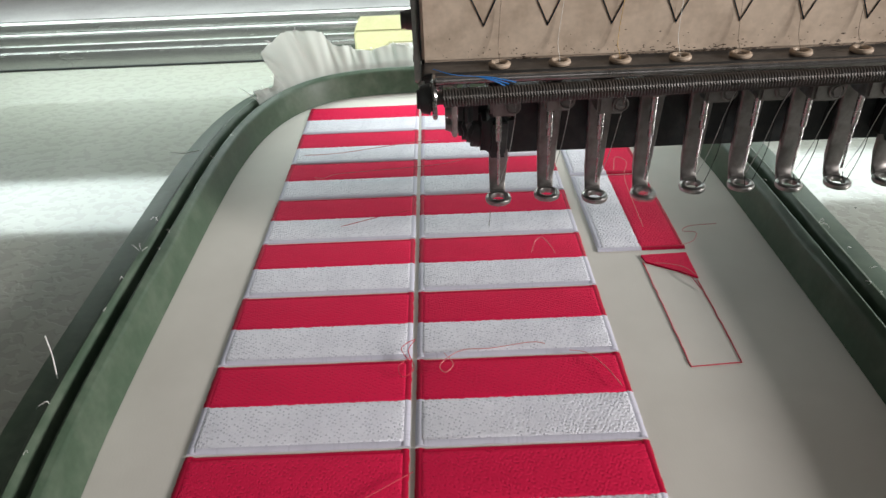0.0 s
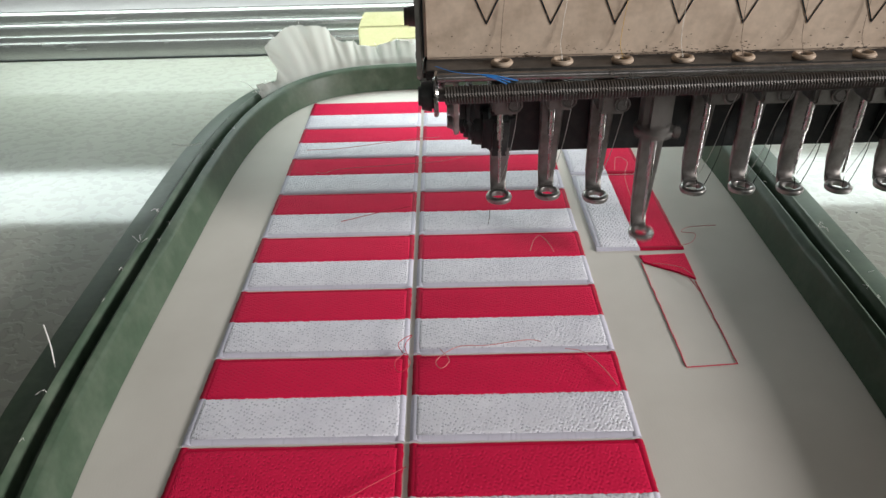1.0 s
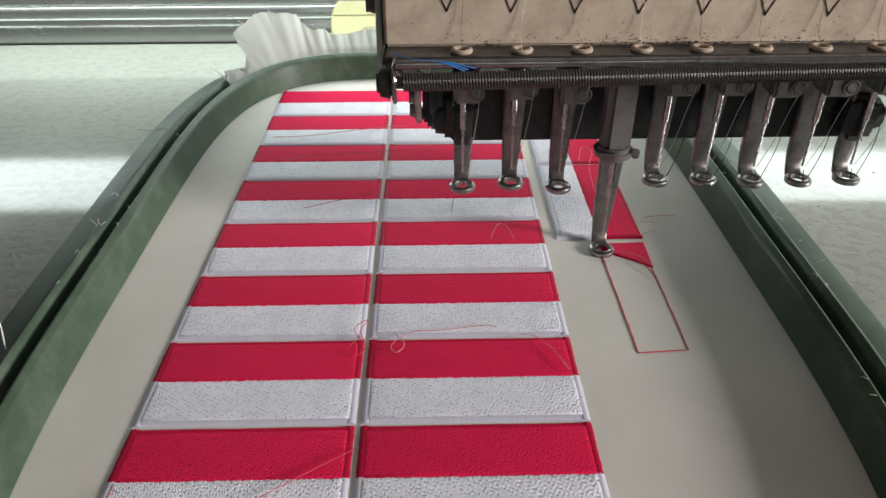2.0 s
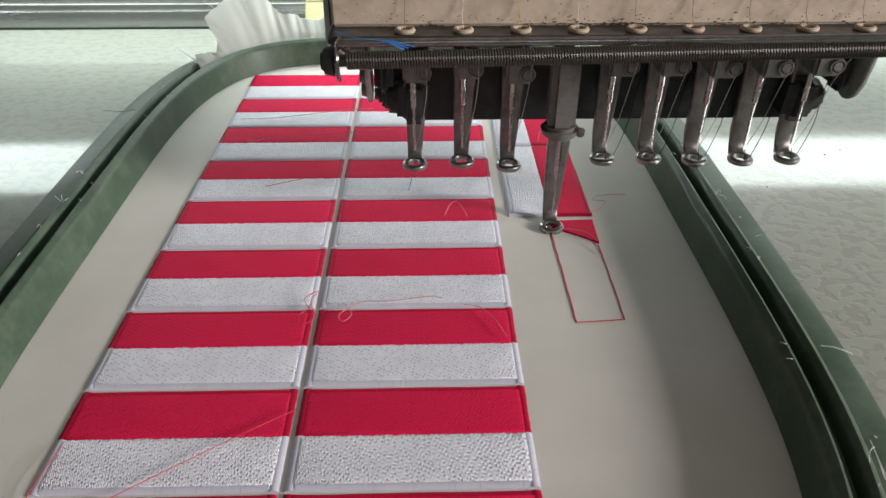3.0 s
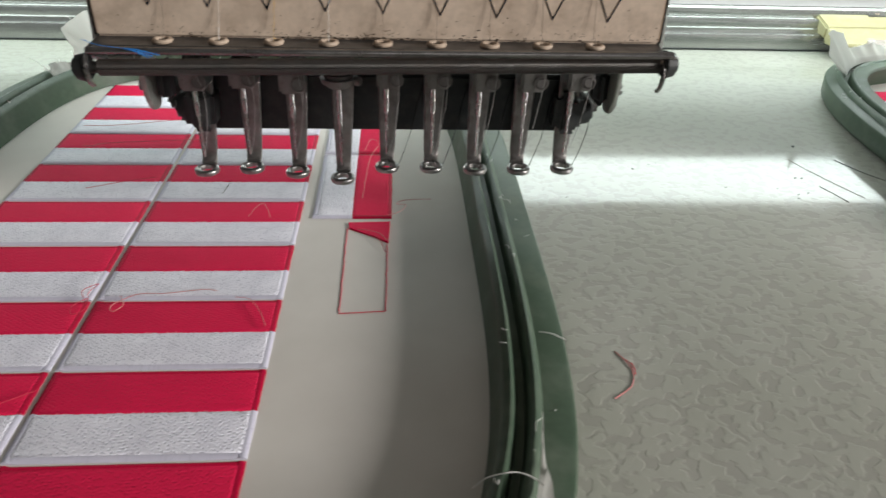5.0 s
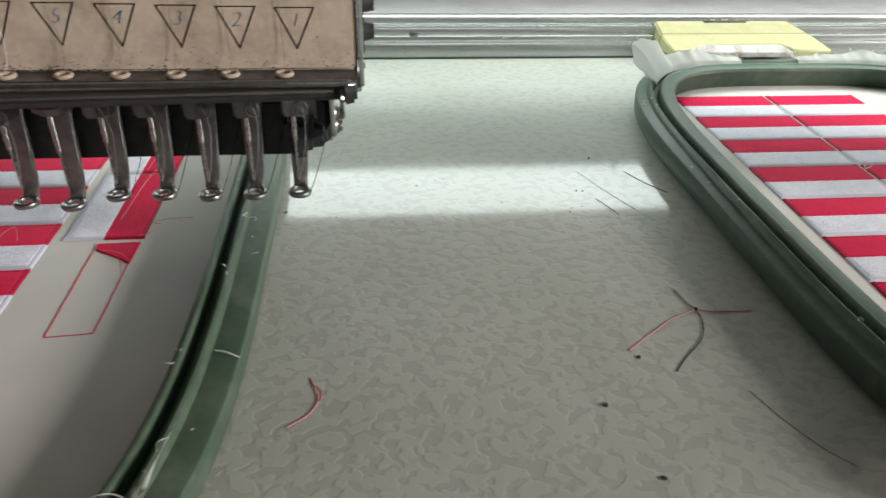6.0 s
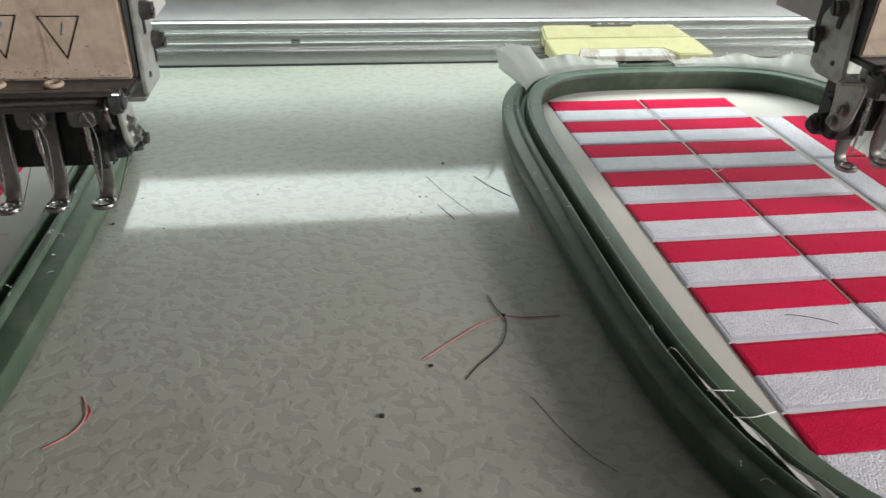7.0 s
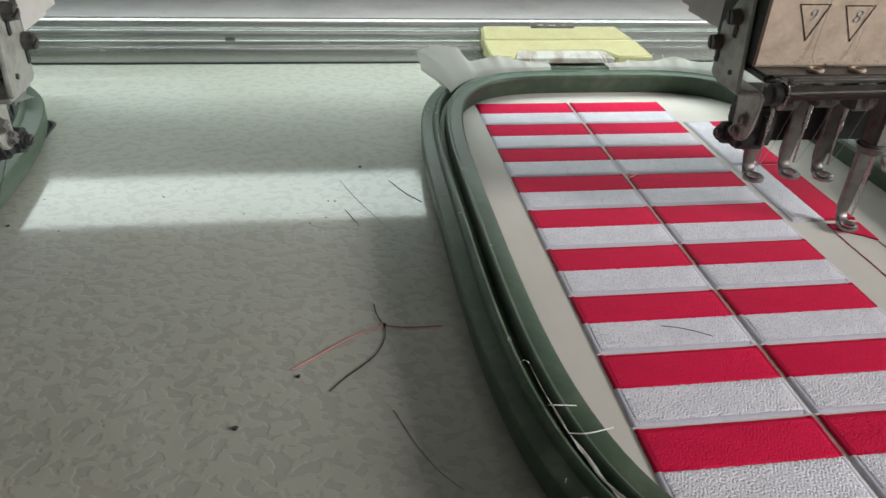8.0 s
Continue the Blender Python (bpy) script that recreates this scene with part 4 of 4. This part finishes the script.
def holder_mesh():
    bm = block(-0.0035, 0.0035, -0.0012, 0.0060, 0.0285, 0.0490, 0.0016, 4)
    join(bm, rod((0, 0.0024, 0.0262), (0, 0.0024, 0.0298), 0.0044, 0.0052, 28, bevel=0.0011))
    return join(bm, rod((0.0042, 0.0006, 0.0282), (0.0060, 0.0000, 0.0282), 0.0013, 0.0012, 14, bevel=0.0003))


# ---------------------------------------------------------------- place the things
head_a, foot_a = sewing_head(6, (0.0030, 0.0034))
thread("blue_thread_end", [(-0.0152, -0.0248, 0.0634), (-0.0110, -0.0258, 0.0624), (-0.0047, -0.0260, 0.0618)], M_BLUE_THREAD, head_a, 0.00008, "thin blue thread with a frayed end")
for lift, end in ((0.0, 0.0), (0.0003, 0.0014), (-0.0003, -0.0008)):
    thread("blue_thread_end", [(-0.0062, -0.0260, 0.0619), (-0.0035, -0.0262, 0.0614 + lift), (-0.0003 + end, -0.0260, 0.0602 + lift)], M_BLUE_THREAD, head_a, 0.00013, "frayed blue thread end")
head_b, foot_b = sewing_head(6, (0.0, 0.0))
head_b.matrix_world = pose(HEAD_STEP - 0.0005, 0.0036, 0.0014)

the_rail = rail()
hoop_a, hoop_b = hoop(0, 0.0, 0.0160), hoop(1, 0.0042, 0.0140)
cloth_a, cloth_b = cloth_sheet(0, 0.02564, 0.0, (0, 0), ((-0.0661, -0.0222), (-0.0211, 0.0244))), cloth_sheet(1, 0.0255, -0.1, (-0.0020, -0.0030), ((-0.0659, -0.0217), (-0.0206, 0.0233)))
clip_a, clip_b = clip(), clip()

# loose threads that lie on the cloth
for name, ctrl, mat in (
        ("thread_loop", [(-0.0229, -0.0402, 0.0032), (-0.0245, -0.0370, 0.0040), (-0.0215, -0.0345, 0.0042), (-0.0230, -0.0375, 0.0036), (-0.0216, -0.0429, 0.0034), (-0.0240, -0.0455, 0.0034), (-0.0250, -0.0425, 0.0036), (-0.0225, -0.0395, 0.0036)], M_RED_THREAD),
        ("thread_loop", [(-0.0150, -0.0385, 0.0034), (-0.0130, -0.0425, 0.0038), (-0.0148, -0.0448, 0.0036), (-0.0158, -0.0420, 0.0034), (-0.0110, -0.0378, 0.0034), (-0.0044, -0.0375, 0.0034), (0.0047, -0.0360, 0.0034), (0.0080, -0.0365, 0.0033)], M_PINK_THREAD),
        ("loose_thread", [(0.0130, -0.0390, 0.0033), (0.0167, -0.0403, 0.0035), (0.0200, -0.0450, 0.0035), (0.0222, -0.0505, 0.0034)], M_PINK_THREAD),
        ("thread_loop", [(0.0095, -0.0004, 0.0034), (0.0110, 0.0040, 0.0040), (0.0130, 0.0055, 0.0044), (0.0150, 0.0020, 0.0038), (0.0158, -0.0010, 0.0034)], M_PINK_THREAD),
        ("loose_thread", [(-0.0560, 0.0480, 0.0034), (-0.0528, 0.0470, 0.0036), (-0.0480, 0.0500, 0.0034), (-0.0300, 0.0520, 0.0034), (-0.0150, 0.0540, 0.0034), (-0.0059, 0.0567, 0.0036)], M_PINK_THREAD),
        ("loose_thread", [(-0.0618, 0.0648, 0.0034), (-0.0500, 0.0655, 0.0034), (-0.0360, 0.0690, 0.0034), (-0.0230, 0.0718, 0.0036), (-0.0150, 0.0730, 0.0034)], M_PINK_THREAD),
        ("loose_thread", [(-0.0440, 0.0170, 0.0033), (-0.0330, 0.0215, 0.0034), (-0.0240, 0.0245, 0.0034)], M_RED_THREAD),
        ("loose_thread", [(-0.0010, 0.0140, 0.0033), (-0.0004, 0.0180, 0.0034), (0.0000, 0.0225, 0.0033)], M_BLACK_THREAD),
        ("loose_thread", [(-0.0520, -0.0905, 0.0033), (-0.0479, -0.0877, 0.0034), (-0.0316, -0.0767, 0.0034), (-0.0214, -0.0702, 0.0033)], M_RED_THREAD),
        ("loose_thread", [(-0.0655, -0.0900, 0.0030), (-0.0650, -0.0860, 0.0034), (-0.0640, -0.0780, 0.0032)], M_RED_THREAD),
        ("loose_thread", [(0.0505, -0.0120, 0.0024), (0.0480, -0.0090, 0.0030), (0.0440, -0.0070, 0.0028), (0.0415, -0.0060, 0.0024)], M_PINK_THREAD),
        ("loose_thread", [(0.0500, -0.0180, 0.0022), (0.0485, -0.0130, 0.0030), (0.0470, -0.0100, 0.0026)], M_RED_THREAD),
        ("thread_loop", [(0.0505, 0.0010, 0.0030), (0.0540, 0.0020, 0.0036), (0.0560, 0.0060, 0.0036), (0.0530, 0.0080, 0.0030), (0.0560, 0.0110, 0.0026), (0.0640, 0.0120, 0.0024)], M_PINK_THREAD),
        ("loose_thread", [(0.0420, 0.0450, 0.0034), (0.0440, 0.0520, 0.0044), (0.0470, 0.0490, 0.0040), (0.0440, 0.0380, 0.0034), (0.0425, 0.0100, 0.0034)], M_PINK_THREAD)):
    thread(name, [(x, y * 1.033 + 0.0005, z) for x, y, z in ctrl], mat, cloth_a, 0.00009)
for name, ctrl, mat in (
        ("loose_thread", [(-0.0453, -0.0536, 0.0028), (-0.0413, -0.0552, 0.0032), (-0.0366, -0.0573, 0.0032), (-0.0329, -0.0590, 0.0028)], M_BLACK_THREAD),
        ("thread_loop", [(-0.0200, 0.0370, 0.0033), (-0.0180, 0.0330, 0.0038), (-0.0230, 0.0300, 0.0036), (-0.0212, 0.0330, 0.0034)], M_WHITE_THREAD)):
    thread(name, [(x, y * 1.033 + 0.0005, z) for x, y, z in ctrl], mat, cloth_b, 0.00011)

# threads across the rings
for parent, sets in ((hoop_a, (((0.0850, -0.0640, 0.0108), (0.0876, -0.0649, 0.0110), (0.0907, -0.0661, 0.0102)), ((0.0672, -0.1006, 0.0045), (0.0690, -0.1030, 0.0100), (0.0716, -0.1042, 0.0126), (0.0743, -0.1044, 0.0130), (0.0767, -0.1056, 0.0130), (0.0784, -0.1067, 0.0122)),
                                ((-0.0946, -0.0483, 0.0200), (-0.0947, -0.0486, 0.0150), (-0.0945, -0.0502, 0.0102)), ((-0.1028, 0.0550, 0.0125), (-0.0978, 0.0537, 0.0125), (-0.0936, 0.0568, 0.0118)))),
                     (hoop_b, (((-0.0878, -0.0906, 0.0125), (-0.0855, -0.0912, 0.0128), (-0.0815, -0.0909, 0.0120)), ((-0.0857, -0.0986, 0.0122), (-0.0819, -0.0996, 0.0128), (-0.0757, -0.0979, 0.0120))))):
    for ctrl in sets:
        thread("caught_thread", ctrl, M_WHITE_THREAD, parent, 0.00014, "white thread caught on the ring")

# threads and specks on the table
def loose(ctrl, mat, label, r=0.00014):
    tagged(part("thread_scrap", tube(curve_points([(x, y, r + (z - 0.0003) * 0.5) for x, y, z in ctrl]), r, 5), mat), label, "thread", "thread scraps")


knot = thing("thread_knot", "knotted black and red thread ends lying on the table", "thread", "thread scraps")
for ctrl, mat in (([(0.2078, -0.0276, 0.0003), (0.2084, -0.0330, 0.0006), (0.2101, -0.0371, 0.0005)], M_BLACK_THREAD),
                  ([(0.2101, -0.0371, 0.0006), (0.2098, -0.0420, 0.0004), (0.2065, -0.0490, 0.0005), (0.1990, -0.0560, 0.0003), (0.1953, -0.0602, 0.0003)], M_BLACK_THREAD),
                  ([(0.2101, -0.0371, 0.0005), (0.2160, -0.0383, 0.0004), (0.2255, -0.0385, 0.0004)], M_RED_THREAD),
                  ([(0.2101, -0.0371, 0.0006), (0.2030, -0.0400, 0.0005), (0.1955, -0.0450, 0.0004), (0.1860, -0.0520, 0.0003)], M_PINK_THREAD)):
    thread("strand", [(x - 0.0019, y * 1.04 + 0.0023, 0.00013 + (z - 0.0003) * 0.6) for x, y, z in ctrl], mat, knot, 0.00013)
lump = bmesh.new()
bmesh.ops.create_icosphere(lump, subdivisions=2, radius=0.0005, matrix=Matrix.Translation((0.2082, -0.0363, 0.0005)))
part("knot", lump, M_BLACK_THREAD, knot)
loose([(0.1043, -0.0559, 0.0003), (0.1060, -0.0598, 0.0006), (0.1066, -0.0635, 0.0004), (0.1049, -0.0678, 0.0004), (0.1002, -0.0715, 0.0003)], M_PINK_THREAD, "short faded red thread scrap on the table", 0.00013)
loose([(0.1043, -0.0559, 0.0003), (0.1053, -0.0580, 0.0004), (0.1072, -0.0607, 0.0004), (0.1070, -0.0640, 0.0003)], M_RED_THREAD, "short red thread scrap on the table", 0.00010)
loose([(0.2081, -0.0680, 0.0003), (0.2120, -0.0785, 0.0004), (0.2160, -0.0864, 0.0003), (0.2205, -0.0920, 0.0003)], M_BROWN_THREAD, "thin dark thread scrap on the table", 0.00008)
loose([(0.1979, 0.0515, 0.0003), (0.2032, 0.0370, 0.0004), (0.2106, 0.0207, 0.0003)], M_BROWN_THREAD, "thin dark thread scrap on the table", 0.00007)
loose([(0.1991, 0.0294, 0.0003), (0.2017, 0.0225, 0.0004), (0.2034, 0.0178, 0.0003)], M_BLACK_THREAD, "thin dark thread scrap on the table", 0.00009)
loose([(0.2159, 0.0505, 0.0003), (0.2207, 0.0406, 0.0004), (0.2262, 0.0329, 0.0003)], M_BLACK_THREAD, "thin dark thread scrap on the table", 0.00011)
loose([(0.2281, 0.0142, 0.0003), (0.2279, 0.0087, 0.0004), (0.2268, 0.0032, 0.0003)], M_RED_THREAD, "short red thread scrap on the table", 0.00007)


def speck(x, y, r, seed):
    r *= 0.8
    rnd = random.Random(seed)
    bm = bmesh.new()
    bmesh.ops.create_icosphere(bm, subdivisions=2, radius=r)
    for v in bm.verts:
        v.co *= rnd.uniform(0.6, 1.2)
        v.co.z = v.co.z * 0.35 + r * 0.2
    ob = tagged(part("lint_speck", bm, M_BLACK), "tiny dark lint speck on the table", "lint", "lint specks")
    ob.location = (x - 0.0014, y * 1.04 + 0.0024, 0.0001)
    ob.rotation_euler.z = rnd.uniform(0, 6)


for i, (x, y, r) in enumerate(((0.1737, -0.0698, 0.0009), (0.2070, 0.0577, 0.0010), (0.1381, 0.0385, 0.0005), (0.0934, 0.0222, 0.0008), (0.1949, 0.0319, 0.0005), (0.1972, 0.0318, 0.0005), (0.1888, 0.0174, 0.0004),
                               (0.1797, -0.0905, 0.0009), (0.1666, 0.0249, 0.0004), (0.1452, 0.0421, 0.0004), (0.1872, -0.0546, 0.0008), (0.0882, 0.0207, 0.0006), (0.0990, 0.0390, 0.0004), (0.1480, 0.0430, 0.0003),
                               (0.1900, 0.0200, 0.0003), (0.1845, 0.0240, 0.0003), (0.1940, 0.0210, 0.0004), (0.1100, 0.0180, 0.0004))):
    speck(x, y, r, i)

# ---------------------------------------------------------------- what moves
HOOP_ROWS = [
    (0.0, -0.0005, -0.0011), (0.1, -0.0027, 0.0010), (0.2, -0.0059, 0.0037), (0.3, -0.0094, 0.0064), (0.4, -0.0117, 0.0084),
    (0.5, -0.0135, 0.0108), (0.6, -0.0104, 0.0072), (0.7, -0.0073, 0.0046), (0.8, -0.0039, 0.0018), (0.9, -0.0016, -0.0001),
    (1.0, -0.0007, -0.0008), (1.1, -0.0028, 0.0012), (1.2, -0.0060, 0.0041), (1.3, -0.0094, 0.0072), (1.4, -0.0118, 0.0094),
    (1.5, -0.0134, 0.0107), (1.6, -0.0109, 0.0087), (1.7, -0.0079, 0.0061), (1.8, -0.0045, 0.0031), (1.9, -0.0020, 0.0010),
    (2.0, -0.0014, 0.0005), (2.1, -0.0028, 0.0017), (2.2, -0.0057, 0.0043), (2.3, -0.0090, 0.0072), (2.4, -0.0117, 0.0095),
    (2.5, -0.0127, 0.0104), (2.6, -0.0118, 0.0096), (2.7, -0.0091, 0.0074), (2.8, -0.0058, 0.0045), (2.9, -0.0030, 0.0020),
    (3.0, -0.0015, 0.0007), (3.1, -0.0023, 0.0016), (3.2, -0.0049, 0.0039), (3.3, -0.0083, 0.0069), (3.4, -0.0114, 0.0097),
    (3.5, -0.0123, 0.0099), (3.6, -0.0125, 0.0106), (3.7, -0.0100, 0.0085), (3.8, -0.0066, 0.0055), (3.9, -0.0035, 0.0028),
    (4.0, -0.0023, 0.0018), (4.1, -0.0023, 0.0019), (4.2, -0.0046, 0.0041), (4.3, -0.0080, 0.0074), (4.4, -0.0110, 0.0103),
    (4.5, -0.0124, 0.0117), (4.6, -0.0114, 0.0111), (4.7, -0.0085, 0.0089), (4.8, -0.0049, 0.0059), (4.9, -0.0018, 0.0035),
    (5.0, -0.0005, 0.0027), (5.1, -0.0014, 0.0036), (5.2, -0.0040, 0.0062), (5.3, -0.0073, 0.0093), (5.4, -0.0103, 0.0119),
    (5.5, -0.0107, 0.0127), (5.6, -0.0107, 0.0127), (5.7, -0.0078, 0.0107), (5.8, -0.0045, 0.0080), (5.9, -0.0016, 0.0057),
    (6.0, -0.0005, 0.0069), (6.1, -0.0007, 0.0052), (6.2, -0.0031, 0.0073), (6.3, -0.0063, 0.0101), (6.4, -0.0093, 0.0127),
    (6.5, -0.0113, 0.0146), (6.6, -0.0101, 0.0138), (6.7, -0.0076, 0.0120), (6.8, -0.0042, 0.0095), (6.9, -0.0011, 0.0071),
    (7.0, -0.0003, 0.0049), (7.1, 0.0000, 0.0063), (7.2, -0.0025, 0.0082), (7.3, -0.0059, 0.0111), (7.4, -0.0093, 0.0137),
    (7.5, -0.0114, 0.0137), (7.6, -0.0114, 0.0150), (7.7, -0.0095, 0.0130), (7.8, -0.0066, 0.0101), (7.9, -0.0036, 0.0072),
    (8.0, -0.0025, 0.0058),
]
# how far the working foot is down: 0 at rest, 1 on the cloth
FOOT_ROWS = [
    (0.0, 0.04), (0.1, 0.6), (0.2, 1.0), (0.3, 0.85), (0.4, 0.0), (0.5, 0.2), (0.6, 1.0), (0.7, 0.95), (0.8, 0.5), (0.9, 0.0), (1.0, 0.6),
    (1.1, 1.0), (1.2, 0.9), (1.3, 0.1), (1.4, 0.0), (1.5, 0.97), (1.6, 1.0), (1.7, 0.7), (1.8, 0.1), (1.9, 0.4), (2.0, 1.0), (2.1, 0.8),
    (2.2, 0.15), (2.3, 0.1), (2.4, 0.85), (2.5, 1.0), (2.6, 0.5), (2.7, 0.0), (2.8, 0.3), (2.9, 1.0), (3.0, 1.0), (3.1, 0.5), (3.2, 0.0),
    (3.3, 0.6), (3.4, 1.0), (3.5, 1.0), (3.6, 0.3), (3.7, 0.0), (3.8, 0.9), (3.9, 1.0), (4.0, 0.70), (4.1, 0.05), (4.2, 0.4), (4.3, 0.95),
    (4.4, 0.95), (4.5, 0.4), (4.6, 0.0), (4.7, 0.5), (4.8, 1.0), (4.9, 0.8), (5.0, 0.15), (5.1, 0.1), (5.2, 0.8), (5.3, 1.0), (5.4, 0.5),
    (5.5, 0.0), (5.6, 0.4), (5.7, 1.0), (5.8, 0.75), (5.9, 0.3), (6.0, 0.1), (6.1, 0.95), (6.2, 0.95), (6.3, 0.3), (6.4, 0.2), (6.5, 0.9),
    (6.6, 1.0), (6.7, 0.4), (6.8, 0.0), (6.9, 0.6), (7.0, 1.0), (7.1, 0.8), (7.2, 0.1), (7.3, 0.2), (7.4, 0.9), (7.5, 0.95), (7.6, 0.4),
    (7.7, 0.0), (7.8, 0.3), (7.9, 0.95), (8.0, 1.0),
]
DROP = 0.0182


def motions():
    places = ((the_rail, 0, 0), (hoop_a, -0.0005, 0), (hoop_b, 0.3302, 0.0027), (cloth_a, 0, 0), (cloth_b, 0.3302, 0.0027), (clip_a, -0.012, 0), (clip_b, 0.3206, 0))
    for ob, x, y in places:
        walk(ob, [(t, pose(x + dx, y + dy, 0)) for t, dx, dy in HOOP_ROWS])
    for foot in (foot_a, foot_b):
        walk(foot, [(t, pose(HOME.x, HOME.y - 0.0042 * f, HOME.z - DROP * f)) for t, f in FOOT_ROWS])


HOME = foot_a.location.copy()
motions()
